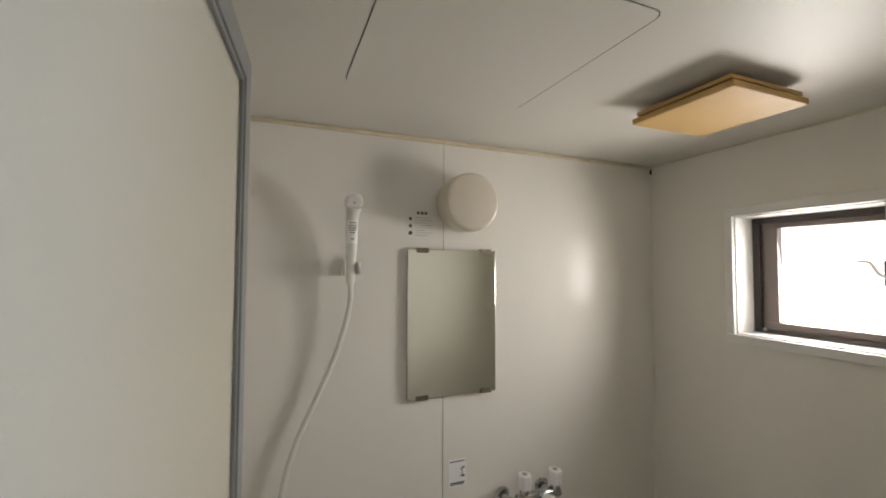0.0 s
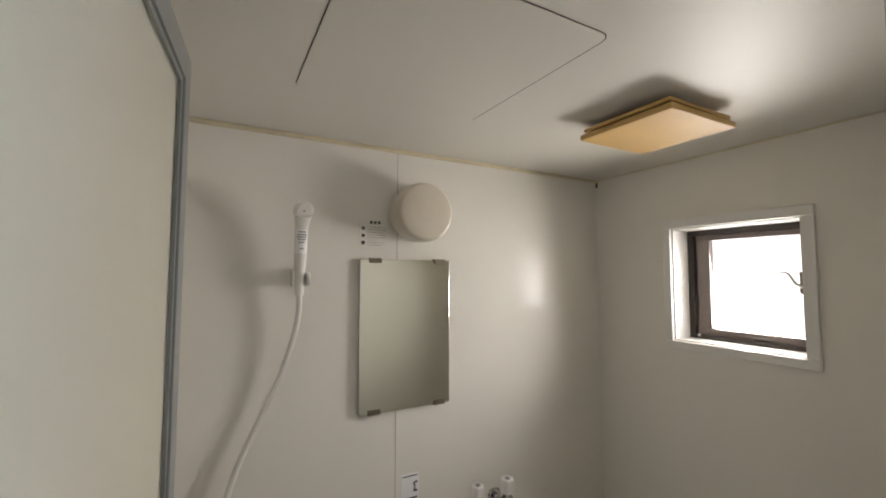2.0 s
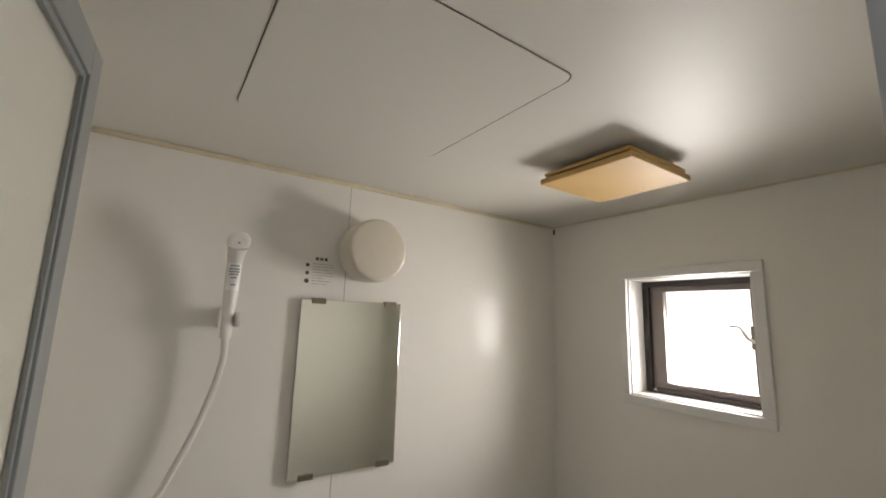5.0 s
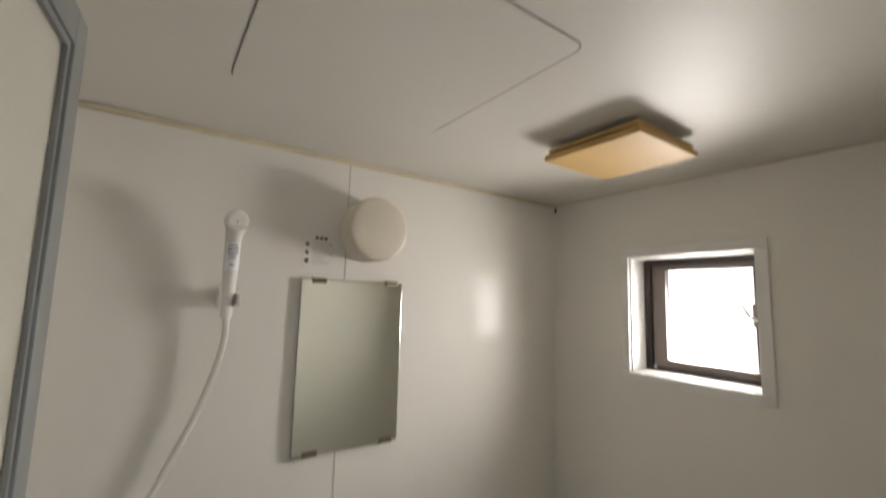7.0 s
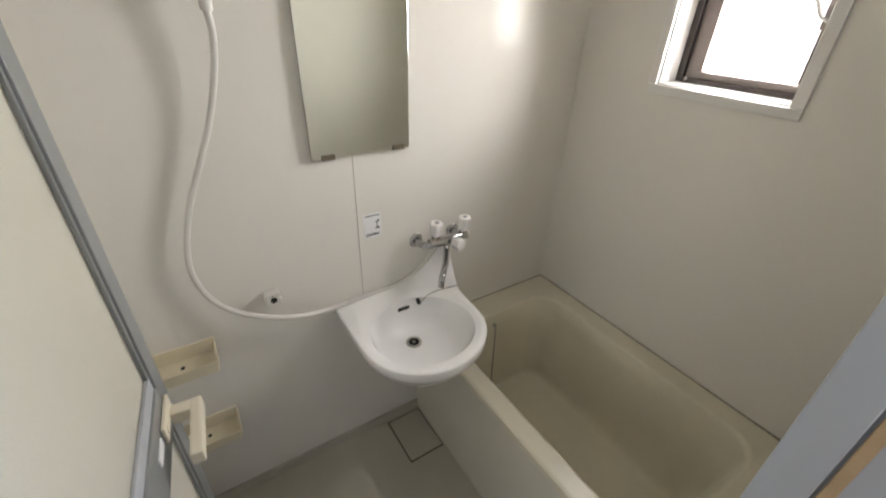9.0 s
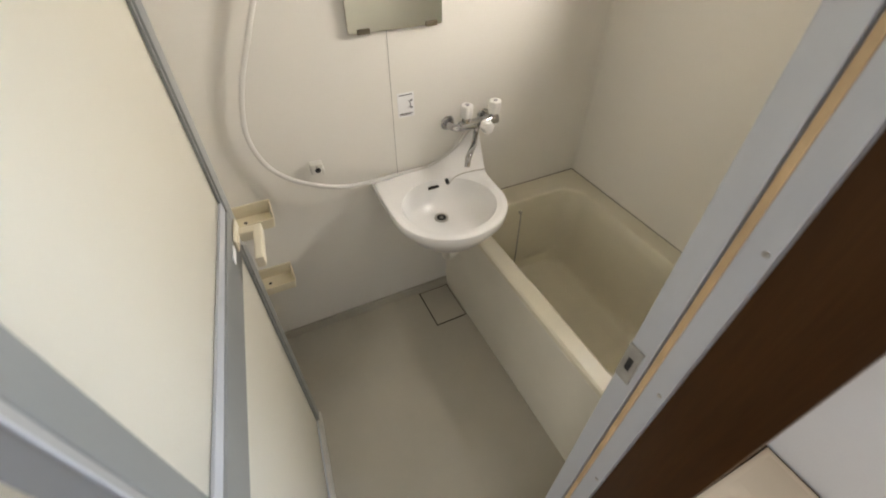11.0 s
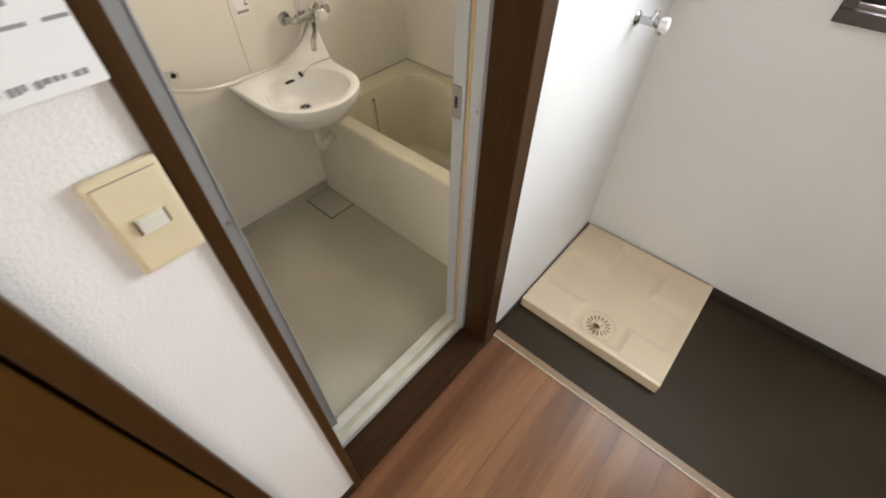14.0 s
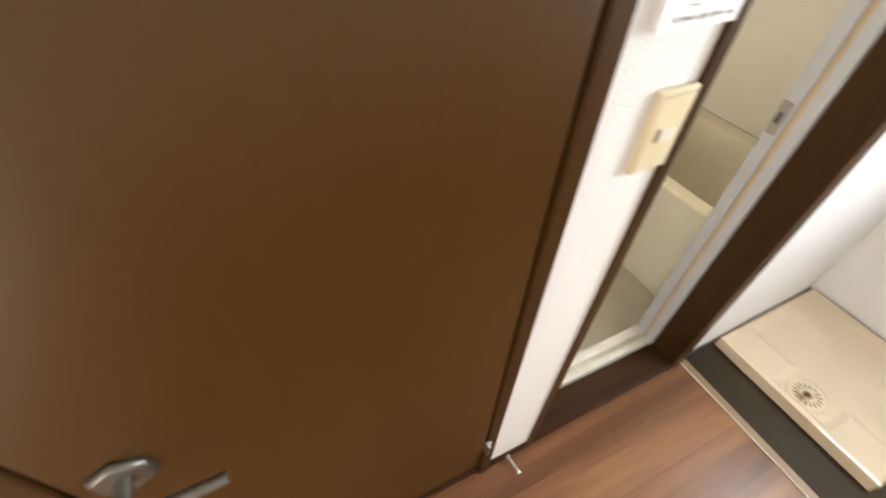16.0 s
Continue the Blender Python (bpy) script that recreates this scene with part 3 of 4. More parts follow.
# ---------- bathroom window ----------
def bath_window():
    t = thing("window_1", (WALL_X, 0.735, 1.35), "small bathroom window with white trim and bronze frame", "window", kind="structure")
    y0, y1, z0, z1 = 0.529, 0.934, 1.348, 1.770
    a0, a1, b0, b1 = 0.556, 0.911, 1.373, 1.742
    def ring(name, x0, x1, o, i, m, bev=0.002, label=""):
        (oy0, oy1, oz0, oz1), (iy0, iy1, iz0, iz1) = o, i
        for n, args in (("top", (oy0, oy1, iz1, oz1)), ("bottom", (oy0, oy1, oz0, iz0)), ("side", (oy0, iy0, iz0, iz1)), ("side", (iy1, oy1, iz0, iz1))):
            part(name + "_" + n, box(bmesh.new(), x0, x1, *args, bev), m, t, label)
    ring("casing", WALL_X - 0.013, WALL_X - 0.001, (y0, y1, z0, z1), (a0 + 0.002, a1 - 0.002, b0 + 0.002, b1 - 0.002), WHITE_TRIM, 0.003)
    ring("reveal", WALL_X - 0.001, 1.600, (a0, a1, b0, b1), (a0 + 0.006, a1 - 0.006, b0 + 0.006, b1 - 0.006), WHITE_TRIM, 0.0)
    ring("frame", 1.575, 1.625, (a0 + 0.006, a1 - 0.006, b0 + 0.006, b1 - 0.006), (a0 + 0.024, a1 - 0.026, b0 + 0.020, b1 - 0.024), BRONZE, 0.001)
    ring("sash", 1.588, 1.612, (a0 + 0.024, a1 - 0.026, b0 + 0.020, b1 - 0.024), (a0 + 0.042, a1 - 0.070, b0 + 0.040, b1 - 0.040), SASH, 0.002)
    pane = part("pane", box(bmesh.new(), 1.598, 1.603, a0 + 0.042, a1 - 0.070, b0 + 0.040, b1 - 0.040), GLASS, t, "bright glass pane")
    pane.visible_shadow = False
    h = part("handle_base", box(bmesh.new(), 1.570, 1.590, a0 + 0.022, a0 + 0.042, 1.535, 1.600, 0.003), SASH, t, "grey window handle")
    bm = bmesh.new()
    tube(bm, [(1.572, a0 + 0.032, 1.555), (1.560, a0 + 0.045, 1.565), (1.556, a0 + 0.056, 1.588), (1.555, a0 + 0.064, 1.596), (1.555, a0 + 0.084, 1.597)], 0.0048, 10, 5)
    part("lever", bm, STEEL, h)
    part("catch", cyl(bmesh.new(), (1.568, a1 - 0.040, b0 + 0.014), (1.568, a1 - 0.040, b0 + 0.022), 0.004, n=12), WHITE_PLASTIC, t)
    return t


bath_window()


# ---------- laundry window ----------
def laundry_window():
    t = thing("window_2", (LAUN_X, -0.8, 1.075), "dark bronze framed window of the laundry corner", "window", kind="structure")
    y0, y1, z0, z1 = -1.20, -0.40, 1.075, 1.96
    for n, a in (("frame_bottom", (y0, y1, z0, z0 + 0.034)), ("frame_top", (y0, y1, z1 - 0.034, z1)), ("frame_side", (y0, y0 + 0.034, z0 + 0.034, z1 - 0.034)), ("frame_side", (y1 - 0.034, y1, z0 + 0.034, z1 - 0.034))):
        part(n, box(bmesh.new(), LAUN_X - 0.014, LAUN_X + 0.10, *a, 0.002), BRONZE, t)
    part("sill_groove", box(bmesh.new(), LAUN_X + 0.012, LAUN_X + 0.030, y0 + 0.034, y1 - 0.034, z0 + 0.034, z0 + 0.045, 0.001), SASH, t)
    mid = (y0 + y1) / 2
    for k, (a, b, x) in enumerate(((y0 + 0.034, mid + 0.02, LAUN_X + 0.040), (mid - 0.02, y1 - 0.034, LAUN_X + 0.070))):
        s = part("sash", box(bmesh.new(), x, x + 0.022, a, b, z0 + 0.034, z0 + 0.075, 0.002), BRONZE, t)
        part("sash_side", box(bmesh.new(), x, x + 0.022, a, a + 0.030, z0 + 0.075, z1 - 0.065, 0.002), BRONZE, s)
        part("sash_side", box(bmesh.new(), x, x + 0.022, b - 0.030, b, z0 + 0.075, z1 - 0.065, 0.002), BRONZE, s)
        part("sash_top", box(bmesh.new(), x, x + 0.022, a, b, z1 - 0.065, z1 - 0.034, 0.002), BRONZE, s)
        g = part("pane", box(bmesh.new(), x + 0.009, x + 0.013, a + 0.03, b - 0.03, z0 + 0.075, z1 - 0.065), GLASS, s)
        g.visible_shadow = False
    return t


laundry_window()


def backdrop(x, y0, y1, z0, z1):
    solid("backdrop", box(bmesh.new(), x, x + 0.02, y0, y1, z0, z1), SKY_GLOW, "plain white overcast sky outside the window", "sky", kind="structure")


backdrop(2.6, -0.2, 1.7, 0.9, 2.7)
backdrop(2.6, -2.4, -0.3, 0.4, 2.8)


# ---------- ceiling fittings ----------
def ceiling_hatch():
    x0, x1, y0, y1 = 0.290, 0.703, 0.492, 0.915
    outer, inner = rounded(x0, x1, y0, y1, 0.022), rounded(x0 + 0.0014, x1 - 0.0014, y0 + 0.0014, y1 - 0.0003, 0.0206)
    t = thing("ceiling_hatch", ((x0 + x1) / 2, (y0 + y1) / 2, CEIL), "flush cream inspection hatch with a thin dark gap", "hatch")
    bm = bmesh.new()
    loft(bm, [[(x, y, CEIL - 0.0006) for x, y in outer], [(x, y, CEIL - 0.0006) for x, y in inner], [(x, y, CEIL + 0.002) for x, y in inner], [(x, y, CEIL + 0.002) for x, y in outer]])
    part("gap", bm, BLACK, t, "thin dark gap")
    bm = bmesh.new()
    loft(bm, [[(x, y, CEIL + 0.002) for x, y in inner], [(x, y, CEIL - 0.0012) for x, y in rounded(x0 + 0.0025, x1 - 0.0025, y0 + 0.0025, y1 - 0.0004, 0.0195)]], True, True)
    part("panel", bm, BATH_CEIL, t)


ceiling_hatch()


def ceiling_vent():
    x0, x1, y0, y1 = 0.952, 1.190, 0.555, 0.793
    t = thing("ceiling_vent", ((x0 + x1) / 2, (y0 + y1) / 2, CEIL), "square yellowed plastic extractor fan cover under the ceiling", "ventilation fan")
    part("base", box(bmesh.new(), x0 + 0.007, x1 - 0.007, y0 + 0.007, y1 - 0.007, CEIL - 0.0235, CEIL - 0.0150, 0.002), VENT, t)
    # solid neck in a near-black colour that stands for shade in the gap
    part("neck", box(bmesh.new(), x0 + 0.045, x1 - 0.045, y0 + 0.045, y1 - 0.045, CEIL - 0.031, CEIL), PAN_DARK, t, "neck darkened for the shade above the cover")
    part("cover", box(bmesh.new(), x0, x1, y0, y1, CEIL - 0.044, CEIL - 0.030, 0.003), VENT, t)


ceiling_vent()


# ---------- mirror wall ----------
def wall_lamp():
    c = (0.691, 1.768)
    t = thing("wall_lamp", (c[0], WALL_Y, c[1]), "round opal plastic wall lamp, switched off", "lamp")
    part("base", cyl(bmesh.new(), (c[0], WALL_Y, c[1]), (c[0], WALL_Y - 0.018, c[1]), 0.078, n=48, bevel=0.003), LAMP, t)
    bm, prof = bmesh.new(), [(0.016, 0.083), (0.072, 0.0855), (0.086, 0.0852), (0.091, 0.0835), (0.0942, 0.0800), (0.0955, 0.0740), (0.0975, 0.045), (0.0985, 0.02)]
    loft(bm, [[(c[0] + r * math.cos(6.28318 * i / 48), WALL_Y - d, c[1] + r * math.sin(6.28318 * i / 48)) for i in range(48)] for d, r in prof], True, True)
    part("cover", bm, LAMP, t)


wall_lamp()


def wall_mirror():
    x0, x1, z0, z1 = 0.521, 0.809, 1.197, 1.631
    t = thing("mirror", ((x0 + x1) / 2, WALL_Y, z0), "frameless bathroom mirror held by four bronze clips", "mirror")
    part("backing", box(bmesh.new(), x0 + 0.002, x1 - 0.002, WALL_Y - 0.009, WALL_Y, z0 + 0.002, z1 - 0.002), SEAM, t)
    part("glass", box(bmesh.new(), x0, x1, WALL_Y - 0.014, WALL_Y - 0.009, z0, z1, 0.0012), MIRROR, t)
    for x in (x0 + 0.045, x1 - 0.035):
        for z, s in ((z0, -1), (z1, 1)):
            bm = bmesh.new()
            zz = sorted((z - s * 0.010, z + s * 0.003))
            box(bm, x - 0.018, x + 0.018, WALL_Y - 0.018, WALL_Y - 0.0135, *zz, 0.001)
            box(bm, x - 0.018, x + 0.018, WALL_Y - 0.016, WALL_Y, *sorted((z + s * 0.0005, z + s * 0.004)), 0.001)
            part("clip", bm, CLIP, t)


wall_mirror()


def bars(bm, x0, x1, z, h, y):
    box(bm, x0, x1, y - 0.0006, y + 0.0002, z - h / 2, z + h / 2)


def wall_stickers():
    t = thing("warning_label", (0.563, WALL_Y, 1.66), "small clear warning label with faint grey print", "label")
    part("film", box(bmesh.new(), 0.520, 0.606, WALL_Y - 0.0012, WALL_Y, 1.662, 1.748, 0.0002), BATH_PANEL, t)
    bm = bmesh.new()
    y = WALL_Y - 0.0013
    for i, (a, b) in enumerate(((0.545, 0.598), (0.545, 0.602), (0.545, 0.590), (0.545, 0.600), (0.545, 0.602), (0.545, 0.575), (0.545, 0.596), (0.545, 0.585))):
        bars(bm, a, b, 1.725 - i * 0.0075, 0.0012, y)
    part("print_lines", bm, INK, t, "grey printed bars")
    bm = bmesh.new()
    for z, r in ((1.721, 0.005), (1.700, 0.005), (1.679, 0.006)):
        cyl(bm, (0.532, y + 0.0002, z), (0.532, y - 0.0006, z), r, n=20)
    part("print_dots", bm, DARK_PRINT, t)
    bm = bmesh.new()
    for i in range(3):
        bars(bm, 0.552 + i * 0.012, 0.560 + i * 0.012, 1.739, 0.008, y)
    part("print_heading", bm, DARK_PRINT, t)
    t = thing("tap_label", (0.684, WALL_Y, 0.92), "small white instruction sticker with a curved arrow", "label")
    part("film", box(bmesh.new(), 0.656, 0.714, WALL_Y - 0.0012, WALL_Y, 0.921, 1.003, 0.0002), LABEL, t)
    bm = bmesh.new()
    bars(bm, 0.661, 0.708, 0.996, 0.003, y)
    bars(bm, 0.661, 0.708, 0.933, 0.004, y)
    bars(bm, 0.661, 0.706, 0.928, 0.002, y)
    for a0, b0, s in ((0.704, 0.976, 0.006), (0.704, 0.952, 0.006)):
        bars(bm, a0 - 0.004, a0 + 0.004, b0, s, y)
    part("print_lines", bm, DARK_PRINT, t)
    bm = bmesh.new()
    pts = [(0.689 + 0.012 * math.cos(a), y, 0.963 + 0.014 * math.sin(a)) for a in (-1.1, -0.6, 0, 0.6, 1.1)]
    tube(bm, pts, 0.0014, 6, 4)
    part("arrow", bm, BLACK, t)


wall_stickers()


def hand_shower():
    t = thing("hand_shower", (0.352, WALL_Y, 1.56), "white plastic hand shower on its wall hook, with a hose", "shower")
    bm = bmesh.new()
    box(bm, 0.336, 0.368, WALL_Y - 0.012, WALL_Y, 1.555, 1.602, 0.004)
    box(bm, 0.344, 0.360, WALL_Y - 0.030, WALL_Y - 0.010, 1.568, 1.590, 0.004)
    box(bm, 0.332, 0.338, WALL_Y - 0.062, WALL_Y - 0.026, 1.558, 1.596, 0.0025)
    box(bm, 0.366, 0.370, WALL_Y - 0.050, WALL_Y - 0.026, 1.560, 1.592, 0.0018)
    cyl(bm, (0.367, WALL_Y - 0.048, 1.576), (0.377, WALL_Y - 0.048, 1.576), 0.017, n=24, bevel=0.003)
    box(bm, 0.332, 0.372, WALL_Y - 0.032, WALL_Y - 0.026, 1.558, 1.596, 0.0025)
    part("hook", bm, WHITE_PLASTIC, t)
    bm = bmesh.new()
    def grip(u):
        return 0.0115 + 0.0045 * min(u * 2.2, 1) if u < 0.72 else 0.0160 + 0.005 * (u - 0.72) / 0.28
    tube(bm, [(0.352, 1.174, 1.535), (0.352, 1.171, 1.60), (0.352, 1.164, 1.66), (0.351, 1.154, 1.71), (0.352, 1.138, 1.738)], grip, 20, 6)
    part("handle", bm, WHITE_PLASTIC, t)
    bm = bmesh.new()
    d = Vector((0.12, -0.90, -0.42)).normalized()
    c = Vector((0.351, 1.140, 1.750))
    cyl(bm, c - d * 0.016, c + d * 0.011, 0.019, 0.0250, 32, 0.005)
    head = part("head", bm, WHITE_PLASTIC, t)
    bm = bmesh.new()
    cyl(bm, c + d * 0.0105, c + d * 0.0125, 0.0185, 0.0175, 32)
    part("spray_face", bm, HOSE, head)
    bm = bmesh.new()
    cyl(bm, c + d * 0.0123, c + d * 0.0137, 0.0028, n=12)
    part("nozzle", bm, INK, head)
    bm = bmesh.new()
    ring = []
    for z, y, r in ((1.640, 1.1665, 0.0170), (1.700, 1.1565, 0.0170)):
        ring.append([(0.352 + r * math.sin(a), y - r * math.cos(a), z) for a in [radians(-55 + 110 * i / 10) for i in range(11)]])
    rows = [[bm.verts.new(p) for p in r] for r in ring]
    for i in range(10):
        bm.faces.new((rows[0][i], rows[0][i + 1], rows[1][i + 1], rows[1][i]))
    lab = part("label", bm, LABEL, t, "white printed label")
    bm = bmesh.new()
    for i, (z, w) in enumerate(((1.694, 0.010), (1.687, 0.012), (1.681, 0.012), (1.675, 0.010), (1.668, 0.007), (1.652, 0.005))):
        yy = 1.1665 - 0.0100 * (z - 1.64) / 0.06 - 0.0173
        box(bm, 0.352 - w, 0.352 + w * 0.8, yy - 0.0004, yy + 0.0030, z - 0.0016, z + 0.0016)
    part("print", bm, INK, lab)
    # hose, from the grip down and along to the tap
    bm = bmesh.new()
    tube(bm, [(0.352, 1.174, 1.540), (0.353, 1.178, 1.49), (0.340, 1.184, 1.42), (0.312, 1.189, 1.33), (0.273, 1.193, 1.24), (0.224, 1.194, 1.13),
              (0.195, 1.194, 1.03), (0.190, 1.194, 0.95), (0.215, 1.192, 0.87), (0.265, 1.184, 0.815), (0.340, 1.172, 0.775), (0.430, 1.168, 0.745),
              (0.530, 1.182, 0.727), (0.630, 1.202, 0.717), (0.715, 1.208, 0.711), (0.778, 1.2095, 0.717), (0.830, 1.2095, 0.738), (0.874, 1.209, 0.776), (0.902, 1.205, 0.818), (0.914, 1.190, 0.852), (0.916, 1.166, 0.866)], 0.0072, 12, 9)
    part("hose", bm, HOSE, t, "white plastic shower hose")


hand_shower()


def hose_holder():
    t = thing("hose_holder", (0.356, WALL_Y, 0.80), "small white wall bracket with a dark hole", "bracket")
    bm = bmesh.new()
    box(bm, 0.338, 0.378, WALL_Y - 0.028, WALL_Y, 0.802, 0.838, 0.005)
    part("body", bm, WHITE_PLASTIC, t)
    part("prong", box(bmesh.new(), 0.373, 0.3795, WALL_Y - 0.036, WALL_Y - 0.020, 0.802, 0.824, 0.002), WHITE_PLASTIC, t)
    part("screw", cyl(bmesh.new(), (0.3575, WALL_Y - 0.0270, 0.8300), (0.3575, WALL_Y - 0.0300, 0.8300), 0.0036, n=14), STEEL, t)
    bm = cyl(bmesh.new(), (0.3595, WALL_Y - 0.0265, 0.8165), (0.3595, WALL_Y - 0.0290, 0.8165), 0.0092, n=20)
    part("hole", bm, BLACK, t, "dark open hole")


hose_holder()


def soap_shelf(z, name_label):
    x0, x1, y0, y1, h, th = -0.025, 0.189, 1.122, WALL_Y, 0.038, 0.004
    t = thing("soap_shelf", ((x0 + x1) / 2, WALL_Y, z - h), name_label, "shelf", group="soap shelves on the mirror wall")
    bm = bmesh.new()
    loft(bm, [[(x, y, z - h) for x, y in rounded(x0 + 0.006, x1 - 0.006, y0 + 0.006, y1, 0.006)],
              [(x, y, z) for x, y in rounded(x0, x1, y0, y1, 0.008)],
              [(x, y, z) for x, y in rounded(x0 + th, x1 - th, y0 + th, y1 - th, 0.006)],
              [(x, y, z - h + th) for x, y in rounded(x0 + 0.010, x1 - 0.010, y0 + 0.010, y1 - th, 0.005)]], True, True)
    part("tray", bm, OLD_IVORY, t)
    part("back_rim", box(bmesh.new(), x0 + 0.004, x1, y1 - 0.006, y1, z - 0.010, z + 0.012, 0.003), OLD_IVORY, t)
    part("drain_hole", cyl(bmesh.new(), (0.10, 1.180, z - h + th - 0.0005), (0.10, 1.180, z - h + th + 0.0014), 0.0055, n=14), BLACK, t)


soap_shelf(0.728, "yellowed ivory plastic soap tray on the wall")
soap_shelf(0.440, "yellowed ivory plastic soap tray low on the wall")


# ---------- wash basin ----------
RIM = 0.712


def basin_outline():
    """Ring of the basin's outer edge: square back at the wall, round front."""
    out = []
    left = [(0.533, WALL_Y - 0.004), (0.531, 1.10), (0.530, 1.00)]
    cx, cy, rx, ry = 0.730, 0.975, 0.198, 0.186
    arc = [(cx - rx * math.cos(t), cy - ry * math.sin(t)) for t in [radians(8 + 176 * i / 26) for i in range(27)]]
    right = [(0.930, 1.03), (0.938, 1.09), (0.952, 1.15), (0.962, WALL_Y - 0.004)]
    return left + arc + right


def basin_height(x, y):
    """The back rises in a concave sweep towards the tap."""
    u = max(0.0, min(1.0, (x - 0.74) / 0.21))
    v = max(0.0, min(1.0, (y - 1.085) / 0.125))
    return 0.134 * (u ** 1.7) * (v ** 1.5)


def basin():
    t = thing("wash_basin", (0.735, WALL_Y, 0.55), "white wall-hung wash basin with a swept up back corner", "sink")
    ring = basin_outline()
    # even samples round the edge by angle from the bowl's middle
    c = Vector((0.732, 0.980))
    def edge(a):
        d = Vector((math.cos(a), math.sin(a)))
        best = 0.3
        for p, q in zip(ring, ring[1:] + ring[:1]):
            p, q = Vector(p) - c, Vector(q) - c
            e = q - p
            den = d.x * e.y - d.y * e.x
            if abs(den) > 1e-9:
                s = (p.x * e.y - p.y * e.x) / den
                k = (p.x * d.y - p.y * d.x) / den
                if s > 0 and -1e-6 <= k <= 1 + 1e-6:
                    best = s
        return best
    corners = [math.atan2(p[1] - c.y, p[0] - c.x) for p in (ring[0], ring[-1])]
    angles = sorted([2 * math.pi * i / 96 - math.pi for i in range(96)] + corners)
    def bowl(a):
        return 1 / math.sqrt((math.cos(a) / 0.163) ** 2 + (math.sin(a) / 0.150) ** 2)
    drain = Vector((0.727, 1.031))
    rings = []
    for k, z in ((0.10, 0.606), (0.35, 0.611), (0.60, 0.622), (0.80, 0.643), (0.92, 0.672), (0.98, 0.698), (1.0, 0.7065)):
        mid = drain.lerp(c, min(1, k * 1.1))
        rings.append([((mid + Vector((math.cos(a), math.sin(a))) * bowl(a) * k).to_3d() + Vector((0, 0, z))) for a in angles])
    for f in (0.10, 0.3, 0.5, 0.7, 0.85, 0.95, 1.0):
        row = []
        for a in angles:
            r = bowl(a) + (edge(a) - bowl(a)) * f
            x, y = c.x + math.cos(a) * r, c.y + math.sin(a) * r
            rise = 0.0055 * min(1, f * 2.2)
            drop = 0.006 if f == 1.0 else 0.0012 if f == 0.95 else 0
            row.append((x, y, RIM - 0.0055 + rise - drop + basin_height(x, y)))
        rings.append(row)
    for k, z in ((1.0, 0.694), (0.985, 0.681), (0.93, 0.664), (0.85, 0.642), (0.74, 0.613), (0.55, 0.590), (0.3, 0.581), (0.15, 0.580)):
        row = []
        for a in angles:
            r = edge(a)
            x, y = c.x + math.cos(a) * r, c.y + math.sin(a) * r
            if y > WALL_Y - 0.03 and k > 0.6:
                nx, ny = c.x + (x - c.x) * (0.25 + 0.75 * k), y
            else:
                nx, ny = c.x + (x - c.x) * k, c.y + (y - c.y) * k
            row.append((nx, ny, z + basin_height(x, y) * (0.5 if k == 1.0 else 0)))
        rings.append(row)
    bm = bmesh.new()
    loft(bm, rings, True, True)
    part("bowl", bm, BASIN, t)
    z = 0.6072
    bm = bmesh.new()
    loft(bm, [[(drain.x + r * math.cos(6.28318 * i / 28), drain.y + r * math.sin(6.28318 * i / 28), h) for i in range(28)] for r, h in ((0.0260, z), (0.0250, z + 0.003), (0.018, z + 0.003), (0.017, z + 0.0005))], True, True)
    d = part("drain_ring", bm, STEEL, t, "dull steel drain")
    bm = bmesh.new()
    cyl(bm, (drain.x, drain.y, z + 0.0004), (drain.x, drain.y, z + 0.0018), 0.0165, n=20)
    part("drain_hole", bm, BLACK, d)
    bm = bmesh.new()
    cyl(bm, (drain.x, drain.y, z + 0.0015), (drain.x, drain.y, z + 0.0032), 0.006, n=14)
    part("plug_seat", bm, STEEL, d)
    part("overflow_slot", box(bmesh.new(), 0.716, 0.758, 1.1135, 1.130, 0.6770, 0.6860, 0.0035, 3), BLACK, t, "dark overflow slot")
    part("chain_hole", cyl(bmesh.new(), (0.790, 1.104, 0.692), (0.790, 1.122, 0.699), 0.0070, n=16), BLACK, t)
    bm = bmesh.new()
    tube(bm, [(0.790, 1.102, 0.694), (0.826, 1.106, 0.715), (0.88, 1.100, 0.722), (0.932, 1.090, 0.724)], 0.0018, 8, 6)
    part("plug_chain", bm, STEEL, t, "thin steel chain")
    bm = bmesh.new()
    tube(bm, [(0.735, 1.01, 0.590), (0.735, 1.01, 0.52), (0.737, 1.012, 0.445), (0.752, 1.022, 0.412), (0.785, 1.040, 0.404), (0.825, 1.055, 0.410), (0.848, 1.062, 0.415)], 0.0155, 18, 6)
    trap = part("drain_pipe", bm, PLUMB, t, "off-white plastic drain pipe")
    part("nut", cyl(bmesh.new(), (0.735, 1.01, 0.555), (0.735, 1.01, 0.588), 0.024, n=12, bevel=0.003), PLUMB, trap)
    part("flange", cyl(bmesh.new(), (0.836, 1.058, 0.412), (0.8455, 1.061, 0.4135), 0.026, n=24, bevel=0.003), OLD_IVORY, trap, "yellowed pipe flange")
    return t


basin()


